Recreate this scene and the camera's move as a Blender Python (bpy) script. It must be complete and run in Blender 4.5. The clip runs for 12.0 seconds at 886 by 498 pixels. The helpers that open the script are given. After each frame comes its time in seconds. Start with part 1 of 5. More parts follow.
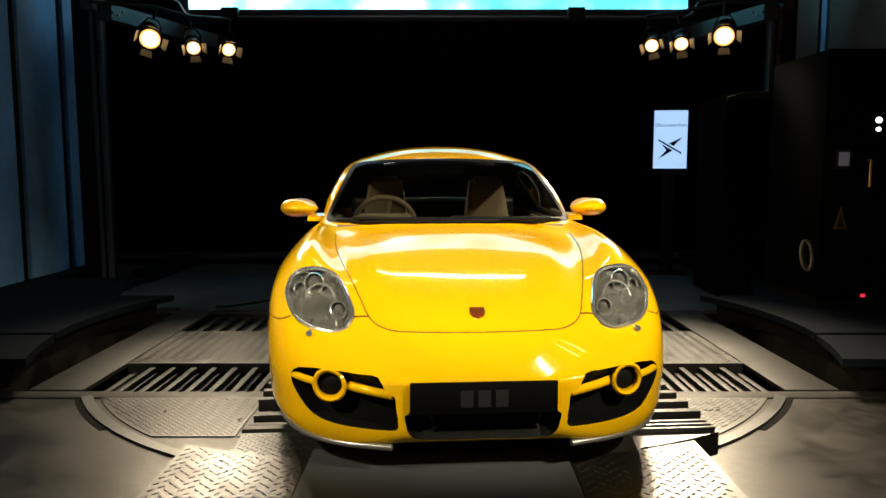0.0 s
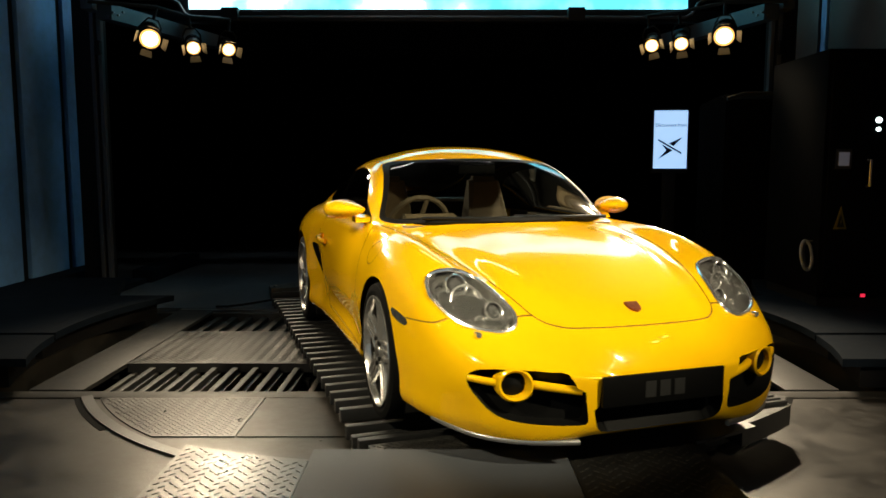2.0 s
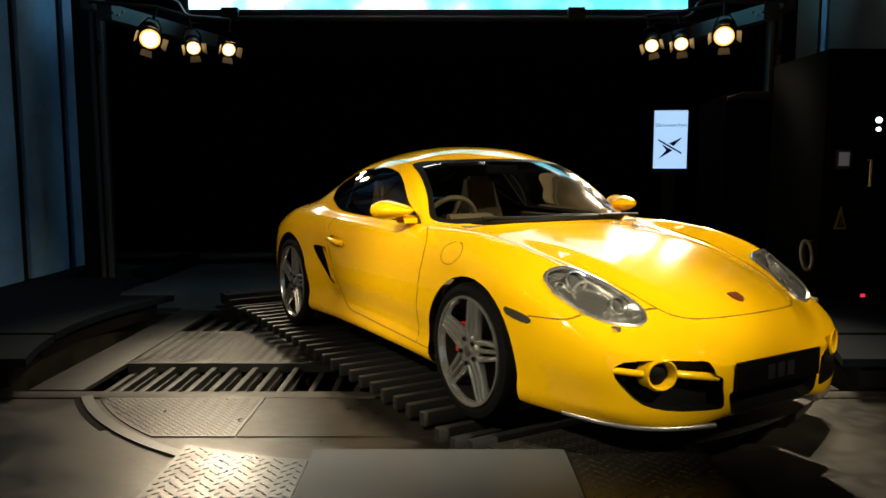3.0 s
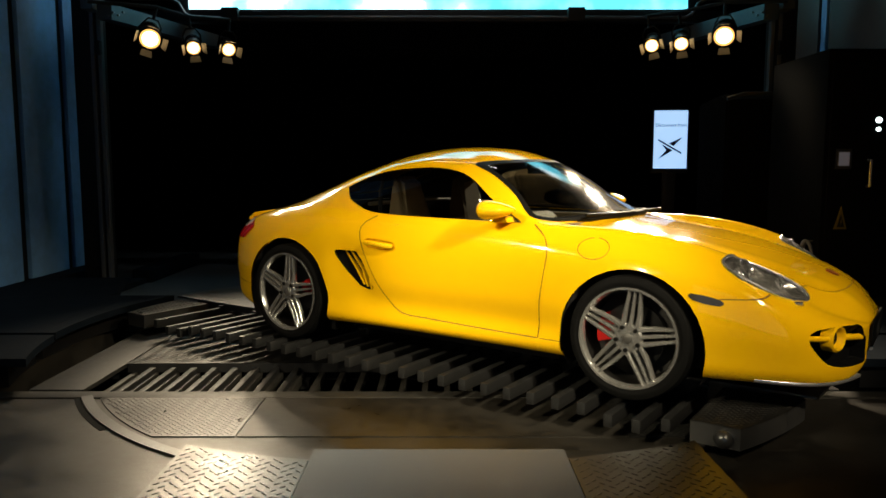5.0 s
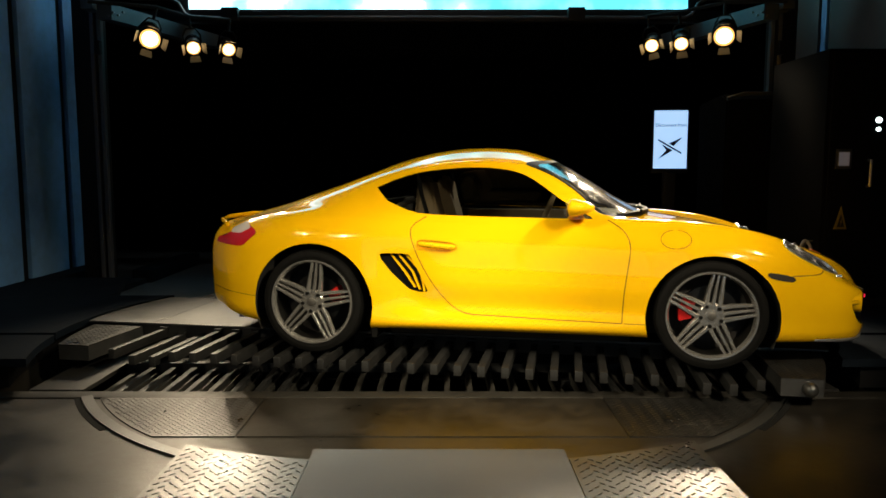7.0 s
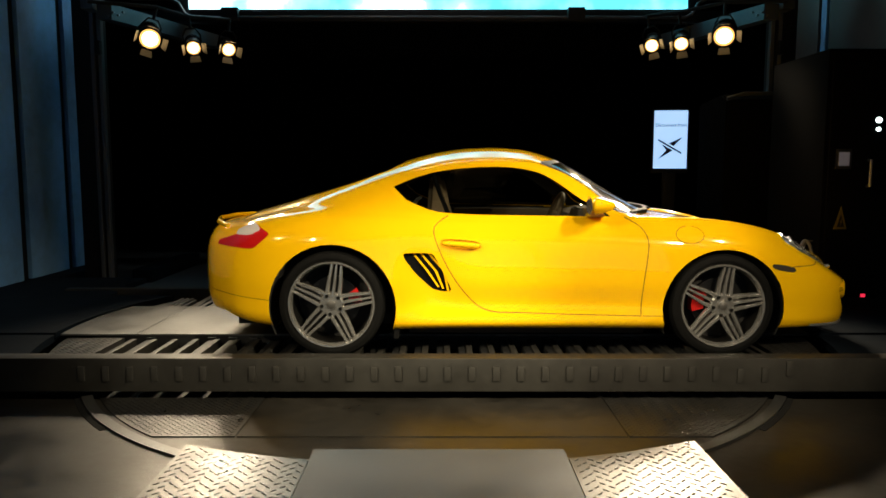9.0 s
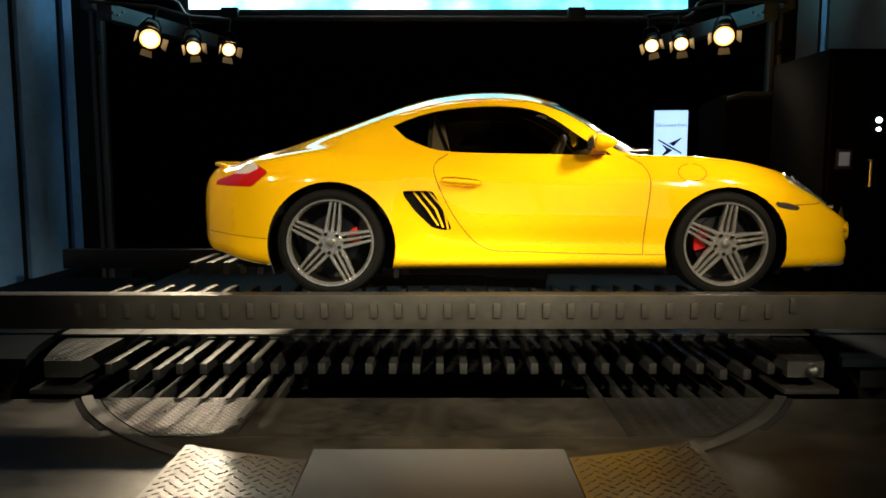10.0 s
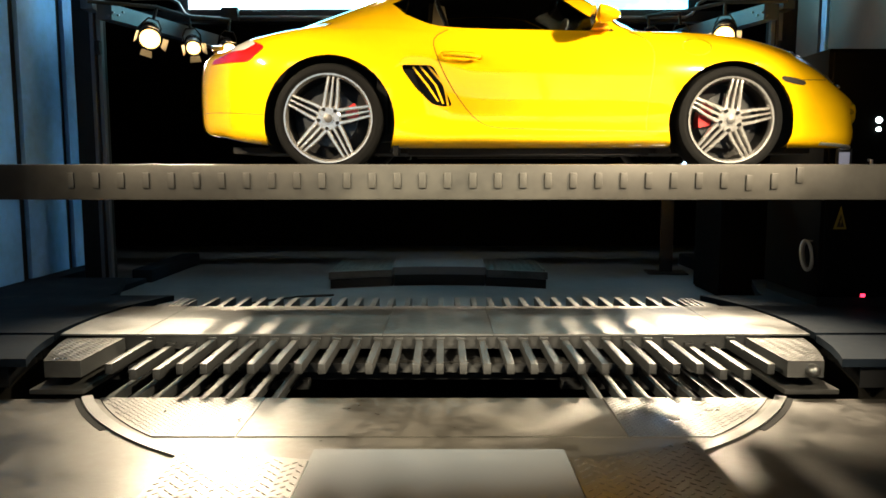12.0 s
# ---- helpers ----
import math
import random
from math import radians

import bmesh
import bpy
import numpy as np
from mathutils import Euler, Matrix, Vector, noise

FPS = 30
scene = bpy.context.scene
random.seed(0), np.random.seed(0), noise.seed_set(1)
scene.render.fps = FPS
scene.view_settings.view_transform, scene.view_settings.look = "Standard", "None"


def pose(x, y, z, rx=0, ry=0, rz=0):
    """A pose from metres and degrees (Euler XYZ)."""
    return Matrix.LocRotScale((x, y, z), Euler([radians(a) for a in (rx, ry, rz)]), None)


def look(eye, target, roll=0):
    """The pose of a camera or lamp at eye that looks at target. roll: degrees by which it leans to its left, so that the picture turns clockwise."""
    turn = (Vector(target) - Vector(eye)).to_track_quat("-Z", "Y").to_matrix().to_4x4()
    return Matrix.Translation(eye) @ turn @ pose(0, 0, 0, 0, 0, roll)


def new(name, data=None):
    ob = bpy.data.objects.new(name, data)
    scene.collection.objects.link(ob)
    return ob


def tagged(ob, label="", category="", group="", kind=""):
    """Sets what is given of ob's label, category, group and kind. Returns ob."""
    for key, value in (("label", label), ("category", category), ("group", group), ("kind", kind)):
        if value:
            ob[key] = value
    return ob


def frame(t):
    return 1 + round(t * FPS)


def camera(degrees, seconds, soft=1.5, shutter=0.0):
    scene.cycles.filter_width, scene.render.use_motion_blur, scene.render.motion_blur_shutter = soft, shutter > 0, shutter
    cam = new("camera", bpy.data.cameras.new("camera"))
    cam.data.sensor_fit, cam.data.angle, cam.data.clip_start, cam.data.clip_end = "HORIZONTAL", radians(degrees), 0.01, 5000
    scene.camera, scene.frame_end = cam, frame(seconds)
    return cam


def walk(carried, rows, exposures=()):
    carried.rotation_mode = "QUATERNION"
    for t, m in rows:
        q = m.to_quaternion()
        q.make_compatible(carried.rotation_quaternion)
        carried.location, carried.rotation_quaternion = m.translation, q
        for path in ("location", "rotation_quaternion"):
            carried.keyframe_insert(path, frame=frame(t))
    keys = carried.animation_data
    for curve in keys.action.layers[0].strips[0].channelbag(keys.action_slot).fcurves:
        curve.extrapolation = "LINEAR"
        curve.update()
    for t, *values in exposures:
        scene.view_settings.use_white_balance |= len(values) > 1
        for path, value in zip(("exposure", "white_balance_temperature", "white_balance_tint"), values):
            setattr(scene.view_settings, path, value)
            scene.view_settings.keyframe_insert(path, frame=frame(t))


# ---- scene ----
# ---------------------------------------------------------------- camera
cam = camera(62.96, 12.0, soft=1.6, shutter=0.3)
CAM = pose(0.0535, -5.248, 1.315, 83.83, 0, 0)
walk(cam, [(0.0, CAM), (12.0, CAM)], exposures=[(0.0, 0.0), (8.5, 0.0), (9.5, 0.15), (10.0, 0.42), (10.5, 0.85), (11.0, 1.3), (11.5, 1.8), (12.0, 2.2)])

# ---------------------------------------------------------------- world and lights
world = bpy.data.worlds.new("hall_world")
scene.world = world
world.use_nodes = True
world.node_tree.nodes["Background"].inputs[0].default_value = (0.05, 0.07, 0.1, 1)
world.node_tree.nodes["Background"].inputs[1].default_value = 0.01


def spot(name, eye, target, watts, angle=70, size=0.06, colour=(1.0, 0.81, 0.55), blend=0.6):
    data = bpy.data.lights.new(name, "SPOT")
    data.energy, data.spot_size, data.spot_blend, data.shadow_soft_size, data.color = watts, radians(angle), blend, size, colour
    ob = new(name, data)
    ob.matrix_world = look(eye, target)
    return ob


BACK_LAMPS = [(-3.03, 2.55, 2.72), (-2.76, 3.10, 2.72), (-2.45, 3.35, 2.74), (2.47, 3.30, 2.78), (2.72, 3.05, 2.76), (3.01, 2.55, 2.75)]
BACK_AIMS = [(-0.7, -2.8, 0.0), (-0.9, -2.0, 0.0), (0.2, -1.9, 0.0), (0.5, -1.8, 0.0), (1.2, -1.7, 0.0), (0.9, -2.5, 0.0)]
FRONT_LAMPS = [(-3.4, -2.7, 3.7), (-3.4, -3.2, 3.7), (-3.3, -5.4, 4.0), (-3.0, -6.0, 4.0), (3.0, -6.0, 4.0), (3.3, -5.4, 4.0), (3.4, -3.2, 3.7), (3.4, -2.7, 3.7)]
FRONT_AIMS = [(0.9, -0.4, 0.9), (-0.5, -0.6, 0.85), (0.0, -1.85, 0.66), (-0.9, -1.1, 0.95), (1.6, -1.25, 0.85), (0.1, -1.85, 0.66), (0.9, -0.6, 0.85), (-0.6, -0.4, 0.9)]
for i, (at, aim) in enumerate(zip(BACK_LAMPS, BACK_AIMS)):
    way = (Vector(aim) - Vector(at)).normalized()
    spot("stage_lamp_beam", Vector(at) + way * 0.16, aim, 150 if at[0] < 0 else 360, 58)
for at, aim in zip(FRONT_LAMPS, FRONT_AIMS):
    way = (Vector(aim) - Vector(at)).normalized()
    far = at[1] < -5
    low = aim[1] < -1.5
    watts, cone, hue = (1560, 25, (1.0, 0.88, 0.60)) if low else (860, 29, (1.0, 0.84, 0.58)) if far else (440, 31, (1.0, 0.80, 0.52))
    spot("stage_lamp_beam", Vector(at) + way * 0.16, aim, watts * (1.0 if at[0] > 0 else 0.75 if low else 0.40), cone, colour=hue, blend=0.8)


# ---------------------------------------------------------------- materials
def material(name, colour, rough=0.5, metal=0.0, coat=0.0, vary=0.0, scale=4.0, bump=0.0, bump_scale=60.0, rough_vary=0.0, spec=0.5):
    """A principled material with noise in colour, roughness and relief at two scales."""
    m = bpy.data.materials.new(name)
    m.use_nodes = True
    t, n = m.node_tree, m.node_tree.nodes
    b = n["Principled BSDF"]
    b.inputs["Base Color"].default_value = (*colour, 1)
    b.inputs["Roughness"].default_value = rough
    b.inputs["Metallic"].default_value = metal
    b.inputs["Coat Weight"].default_value = coat
    b.inputs["Coat Roughness"].default_value = 0.03
    b.inputs["Specular IOR Level"].default_value = spec
    co = n.new("ShaderNodeTexCoord")
    if vary or rough_vary:
        big = n.new("ShaderNodeTexNoise")
        big.inputs["Scale"].default_value, big.inputs["Detail"].default_value, big.inputs["Roughness"].default_value = scale, 8, 0.65
        t.links.new(co.outputs["Object"], big.inputs["Vector"])
        fine = n.new("ShaderNodeTexNoise")
        fine.inputs["Scale"].default_value, fine.inputs["Detail"].default_value = scale * 9, 6
        t.links.new(co.outputs["Object"], fine.inputs["Vector"])
        mix = n.new("ShaderNodeMath")
        mix.operation = "MULTIPLY_ADD"
        mix.inputs[1].default_value = 0.4
        t.links.new(fine.outputs["Fac"], mix.inputs[0])
        t.links.new(big.outputs["Fac"], mix.inputs[2])
    if vary:
        cr = n.new("ShaderNodeMapRange")
        cr.inputs["From Min"].default_value, cr.inputs["From Max"].default_value = 0.45, 0.95
        cr.inputs["To Min"].default_value, cr.inputs["To Max"].default_value = 1 - vary, 1 + vary
        t.links.new(mix.outputs[0], cr.inputs["Value"])
        mul = n.new("ShaderNodeVectorMath")
        mul.operation = "SCALE"
        mul.inputs[0].default_value = colour
        t.links.new(cr.outputs["Result"], mul.inputs["Scale"])
        t.links.new(mul.outputs["Vector"], b.inputs["Base Color"])
    if rough_vary:
        rr = n.new("ShaderNodeMapRange")
        rr.inputs["From Min"].default_value, rr.inputs["From Max"].default_value = 0.45, 0.95
        rr.inputs["To Min"].default_value, rr.inputs["To Max"].default_value = rough - rough_vary, rough + rough_vary
        t.links.new(mix.outputs[0], rr.inputs["Value"])
        t.links.new(rr.outputs["Result"], b.inputs["Roughness"])
    if bump:
        nb = n.new("ShaderNodeTexNoise")
        nb.inputs["Scale"].default_value, nb.inputs["Detail"].default_value = bump_scale, 5
        t.links.new(co.outputs["Object"], nb.inputs["Vector"])
        bp = n.new("ShaderNodeBump")
        bp.inputs["Strength"].default_value, bp.inputs["Distance"].default_value = bump, 0.004
        t.links.new(nb.outputs["Fac"], bp.inputs["Height"])
        t.links.new(bp.outputs["Normal"], b.inputs["Normal"])
    return m


def glow(name, colour, strength):
    m = bpy.data.materials.new(name)
    m.use_nodes = True
    b = m.node_tree.nodes["Principled BSDF"]
    b.inputs["Base Color"].default_value = (*colour, 1)
    b.inputs["Emission Color"].default_value = (*colour, 1)
    b.inputs["Emission Strength"].default_value = strength
    return m


def clear(name, tint, gloss=1.0, rough=0.02):
    """Glass: tinted see-through with a Fresnel gloss."""
    m = bpy.data.materials.new(name)
    m.use_nodes = True
    t, n = m.node_tree, m.node_tree.nodes
    n.remove(n["Principled BSDF"])
    a, g, mix, fr = (n.new(k) for k in ("ShaderNodeBsdfTransparent", "ShaderNodeBsdfGlossy", "ShaderNodeMixShader", "ShaderNodeFresnel"))
    a.inputs[0].default_value = (*tint, 1)
    g.inputs["Roughness"].default_value = rough
    g.inputs[0].default_value = (gloss, gloss, gloss, 1)
    fr.inputs[0].default_value = 1.5
    t.links.new(fr.outputs[0], mix.inputs[0])
    t.links.new(a.outputs[0], mix.inputs[1])
    t.links.new(g.outputs[0], mix.inputs[2])
    t.links.new(mix.outputs[0], n["Material Output"].inputs[0])
    return m


M_FLOOR = material("worn_steel_floor", (0.036, 0.032, 0.027), 0.40, 0.45, vary=0.75, scale=1.6, bump=0.12, bump_scale=30, rough_vary=0.16)
# the screen's bluish light on the rear floor is put into this colour
M_REARFLOOR = material("rear_floor_blue_lit", (0.07, 0.088, 0.105), 0.5, 0.0, vary=0.35, scale=1.4, bump=0.08, rough_vary=0.12, spec=0.3)
M_TREAD = material("tread_plate_steel", (0.085, 0.083, 0.08), 0.36, 0.85, vary=0.3, scale=3, bump=0.08, rough_vary=0.12)
M_STEEL = material("brushed_steel_plate", (0.13, 0.13, 0.13), 0.4, 0.8, vary=0.25, scale=2, bump=0.06, rough_vary=0.14)
M_GREYPLATE = material("grey_painted_plate", (0.080, 0.087, 0.100), 0.55, 0.2, vary=0.12, scale=2, bump=0.05, rough_vary=0.08)
M_BEAM = material("lift_beam_grey", (0.046, 0.043, 0.038), 0.5, 0.5, vary=0.22, scale=3, bump=0.1, rough_vary=0.1)
M_BAR = material("comb_bar_grey", (0.027, 0.027, 0.0275), 0.48, 0.5, vary=0.25, scale=5, bump=0.1, rough_vary=0.1)
M_BLACK = material("black_painted_metal", (0.008, 0.008, 0.0085), 0.55, 0.0, vary=0.3, scale=3, bump=0.05, spec=0.2)
M_PIT = material("pit_dark_concrete", (0.012, 0.012, 0.012), 0.9, 0.0, vary=0.3, scale=3, spec=0.1)
M_SURROUND = material("dark_blue_grey_deck", (0.009, 0.013, 0.019), 0.68, 0.0, vary=0.35, scale=2, bump=0.1, rough_vary=0.12, spec=0.025)
M_STRIP = material("dull_dark_steel_strip", (0.026, 0.025, 0.024), 0.58, 0.4, vary=0.3, scale=3, bump=0.08, rough_vary=0.12)
M_FRAME = material("dark_blue_grey_frame", (0.05, 0.062, 0.075), 0.5, 0.2, vary=0.2, scale=2, bump=0.05)
M_WALLBLUE = material("blue_grey_wall_panel", (0.16, 0.36, 0.68), 0.55, 0.0, vary=0.25, scale=1.2, bump=0.05, rough_vary=0.1)
M_WALLBROWN = material("brown_grey_wall_panel", (0.085, 0.07, 0.062), 0.6, 0.0, vary=0.25, scale=1.2, bump=0.05, rough_vary=0.1)
M_WALLBLACK = material("black_hall_wall", (0.003, 0.003, 0.003), 0.9, 0.0, vary=0.3, scale=1.5, spec=0.0)
M_WARM_LAMP = glow("warm_lamp_lens", (1.0, 0.66, 0.30), 14)
M_WARM_EDGE = glow("warm_lens_edge", (1.0, 0.52, 0.14), 1.6)
M_DARKTRIM0 = material("dark_grey_plastic", (0.03, 0.03, 0.032), 0.45, vary=0.2, scale=10)
M_BARNDOOR = material("lamp_flap_metal", (0.13, 0.12, 0.10), 0.5, 0.3, vary=0.1)


# ---------------------------------------------------------------- mesh helpers
def box(bm, x0, x1, y0, y1, z0, z1, bevel=0.0):
    vs = [bm.verts.new((x, y, z)) for x in (x0, x1) for y in (y0, y1) for z in (z0, z1)]
    faces = [bm.faces.new([vs[i] for i in f]) for f in ((0, 1, 3, 2), (4, 6, 7, 5), (0, 4, 5, 1), (2, 3, 7, 6), (0, 2, 6, 4), (1, 5, 7, 3))]
    if bevel:
        edges = {e for f in faces for e in f.edges}
        bmesh.ops.bevel(bm, geom=list(edges), offset=bevel, segments=2, affect="EDGES", profile=0.6)
    return bm


def cyl(bm, a, b, r, r2=None, n=16, caps=True):
    a, b = Vector(a), Vector(b)
    d = (b - a).normalized()
    u = d.orthogonal().normalized()
    v = d.cross(u)
    r2 = r if r2 is None else r2
    rings = []
    for p, rad in ((a, r), (b, r2)):
        rings.append([bm.verts.new(p + rad * (math.cos(k * math.tau / n) * u + math.sin(k * math.tau / n) * v)) for k in range(n)])
    for k in range(n):
        bm.faces.new((rings[0][k], rings[0][(k + 1) % n], rings[1][(k + 1) % n], rings[1][k]))
    if caps:
        bm.faces.new(rings[0][::-1])
        bm.faces.new(rings[1])
    return bm


def tube(bm, pts, r, n=8, closed=False):
    pts = [Vector(p) for p in pts]
    rings, last = [], None
    m = len(pts)
    for i, p in enumerate(pts):
        q, o = (pts[(i + 1) % m], pts[i - 1]) if closed else (pts[min(i + 1, m - 1)], pts[max(i - 1, 0)])
        d = (q - o).normalized()
        u = d.orthogonal() if last is None else (last - d * last.dot(d))
        u.normalize()
        last = u
        v = d.cross(u)
        rings.append([bm.verts.new(p + r * (math.cos(k * math.tau / n) * u + math.sin(k * math.tau / n) * v)) for k in range(n)])
    for i in range(m if closed else m - 1):
        a, b = rings[i], rings[(i + 1) % m]
        for k in range(n):
            bm.faces.new((a[k], a[(k + 1) % n], b[(k + 1) % n], b[k]))
    if not closed:
        bm.faces.new(rings[0][::-1])
        bm.faces.new(rings[-1])
    return bm


def prism(bm, outline, z0, z1, to=lambda u, v, w: (u, v, w)):
    """An outline (u, v) drawn out from w = z0 to w = z1."""
    lo = [bm.verts.new(to(u, v, z0)) for u, v in outline]
    hi = [bm.verts.new(to(u, v, z1)) for u, v in outline]
    n = len(outline)
    bm.faces.new(lo[::-1])
    bm.faces.new(hi)
    for i in range(n):
        bm.faces.new((lo[i], lo[(i + 1) % n], hi[(i + 1) % n], hi[i]))
    return bm


def lathe(bm, profile, axis_to, n=32, closed=False):
    """A profile of (radius, along) turned about an axis; axis_to maps (a, b, along) to a place."""
    rings = [[bm.verts.new(axis_to(r * math.cos(k * math.tau / n), r * math.sin(k * math.tau / n), w)) for k in range(n)] for r, w in profile]
    for i in range(len(rings) if closed else len(rings) - 1):
        a, b = rings[i], rings[(i + 1) % len(rings)]
        for k in range(n):
            bm.faces.new((a[k], a[(k + 1) % n], b[(k + 1) % n], b[k]))
    return bm


def mesh_of(name, bm, mat, smooth=40):
    bmesh.ops.recalc_face_normals(bm, faces=bm.faces[:])
    me = bpy.data.meshes.new(name)
    bm.to_mesh(me)
    bm.free()
    if smooth:
        me.shade_smooth()
        me.set_sharp_from_angle(angle=radians(smooth))
    me.materials.append(mat)
    return me


def part(name, bm, mat, parent=None, label="", smooth=40, kind=""):
    ob = new(name, mesh_of(name, bm, mat, smooth))
    if parent is not None:
        ob.parent = parent
    return tagged(ob, label, kind=kind)


def thing(name, bm, mat, label, category, group="", kind="", smooth=40):
    return tagged(part(name, bm, mat, smooth=smooth), label, category, group, kind)


def empty(name, label, category, group="", at=None):
    ob = new(name)
    if at is not None:
        ob.matrix_world = at
    return tagged(ob, label, category, group)


def B():
    return bmesh.new()


# ---------------------------------------------------------------- setting
TOP = 0.165          # the turntable's finger level, on which the car stands
DECK = 0.20          # the raised deck round the turntable and its spine
PITCH = 0.142        # from bar to bar
R_TABLE = 2.60

# floor: one sheet with a pit cut out for the lift
PIT_X0, PIT_X1, PIT_Y0, PIT_Y1 = -2.75, 2.75, -1.175, 1.62
bm = B()
for x0, x1, y0, y1 in ((-9, 9, -9, PIT_Y0), (-9, PIT_X0, PIT_Y0, PIT_Y1), (PIT_X1, 9, PIT_Y0, PIT_Y1)):
    box(bm, x0, x1, y0, y1, -0.3, 0)
floor = thing("floor", bm, M_FLOOR, "worn dark steel and concrete hall floor", "floor", kind="structure")
thing("floor_rear", box(B(), -9, 9, PIT_Y1, 9, -0.3, 0), M_REARFLOOR, "hall floor behind the turntable, blue light put into its colour", "floor", kind="structure")
bm = B()
box(bm, PIT_X0 - 0.05, PIT_X1 + 0.05, PIT_Y0 - 0.05, PIT_Y1 + 0.05, -0.62, -0.55)
for x0, x1, y0, y1 in ((PIT_X0 - 0.05, PIT_X1 + 0.05, PIT_Y0 - 0.05, PIT_Y0), (PIT_X0 - 0.05, PIT_X1 + 0.05, PIT_Y1, PIT_Y1 + 0.05),
                       (PIT_X0 - 0.05, PIT_X0, PIT_Y0, PIT_Y1), (PIT_X1, PIT_X1 + 0.05, PIT_Y0, PIT_Y1)):
    box(bm, x0, x1, y0, y1, -0.55, -0.302)
thing("lift_pit", bm, M_PIT, "dark pit under the car lift", "pit", kind="structure")

# hall shell
for name, dims in (("wall_north", (-9, 9, 7.4, 7.6, 0, 7)), ("wall_south", (-9, 9, -9.2, -9, 0, 7)), ("wall_west", (-9.2, -9, -9, 7.4, 0, 7)), ("wall_east", (9, 9.2, -9, 7.4, 0, 7))):
    thing(name, box(B(), *dims), M_WALLBLACK, "black painted hall wall", "wall", kind="structure")
thing("ceiling", box(B(), -9.2, 9.2, -9.2, 7.6, 7, 7.2), M_WALLBLACK, "black hall ceiling", "ceiling", kind="structure")


def arc(r, a0, a1, n):
    return [(r * math.cos(radians(a0 + (a1 - a0) * k / n)), r * math.sin(radians(a0 + (a1 - a0) * k / n))) for k in range(n + 1)]


# raised decks beside the turntable, each cut to its circle
for side in (-1, 1):
    rim = R_TABLE + 0.05
    a0, a1 = (-22, 26.6)
    curve_ = arc(rim, a0, a1, 24)
    y0, ym, y1 = curve_[0][1], -0.33, curve_[-1][1]
    am = math.degrees(math.asin(ym / rim))
    deck = empty("raised_deck", "raised dark steel deck with a round cut-out beside the turntable", "deck", "raised decks")
    for lo, hi, ends, z in ((a0, am - 0.5, (y0, ym - 0.02), DECK - 0.01), (am, a1, (ym, y1), DECK)):
        pts = arc(rim, lo, hi, 14)
        out = [(side * x, y) for x, y in pts] + [(side * 5.2, ends[1]), (side * 5.2, ends[0])]
        bm = prism(B(), out[::side], z - 0.05, z)
        part("deck_plate", bm, M_SURROUND, deck)
        skirt = [(side * (x + 0.12), y) for x, y in arc(rim, lo + 1, hi - 1, 14)] + [(side * 5.1, ends[1] - 0.03), (side * 5.1, ends[0] + 0.03)]
        part("deck_plinth", prism(B(), skirt[::side], 0.0, z - 0.05), M_BLACK, deck)
    out = [(side * x, y) for x, y in ((2.96, y1 + 0.004), (5.2, y1 + 0.004), (5.2, 3.62), (4.0, 3.62), (4.0, 2.3), (3.3, 2.3), (3.0, 1.45), (2.96, 1.3))]
    part("deck_plate", prism(B(), out[::side], DECK - 0.09, DECK - 0.004), M_SURROUND, deck)


# tread plates: a steel sheet with raised lozenges in two directions
def tread_sheet(name, outline, z, parent, label="", pitch=0.04, thick=0.006, mat=None):
    mat = mat or M_TREAD
    ob = part(name, prism(B(), outline, z - thick, z), mat, parent, label)
    xs, ys = [p[0] for p in outline], [p[1] for p in outline]
    verts, faces = [], []

    def inside(x, y):
        hit, n = False, len(outline)
        for i in range(n):
            (xa, ya), (xb, yb) = outline[i], outline[(i + 1) % n]
            if (ya > y) != (yb > y) and x < (xb - xa) * (y - ya) / (yb - ya) + xa:
                hit = not hit
        return hit
    row = 0
    y = min(ys)
    while y < max(ys):
        x = min(xs) + (row % 2) * pitch * 0.5
        k = row
        while x < max(xs):
            if all(inside(x + dx, y + dy) for dx in (-0.016, 0.016) for dy in (-0.016, 0.016)):
                a = radians(42 if (k % 2) else -42)
                c, s = math.cos(a) , math.sin(a)
                base = len(verts)
                for u, v, w in ((-0.0145, 0, 0), (-0.005, -0.005, 0), (0.005, -0.005, 0), (0.0145, 0, 0), (0.005, 0.005, 0), (-0.005, 0.005, 0), (-0.007, 0, 0.0024), (0.007, 0, 0.0024)):
                    u, v = u * (0.55 + pitch / 0.1), v * (0.55 + pitch / 0.1)
                    verts.append((x + u * c - v * s, y + u * s + v * c, z + w))
                faces += [[base + i for i in f] for f in ((0, 1, 6), (1, 2, 7, 6), (2, 3, 7), (3, 4, 7), (4, 5, 6, 7), (5, 0, 6))]
            x += pitch
            k += 1
        y += pitch * 0.5
        row += 1
    if verts:
        me = bpy.data.meshes.new("tread_studs")
        me.from_pydata(verts, [], faces)
        me.materials.append(mat)
        st = new("tread_studs", me)
        st.parent = ob
        tagged(st, kind="stuff")
    return ob


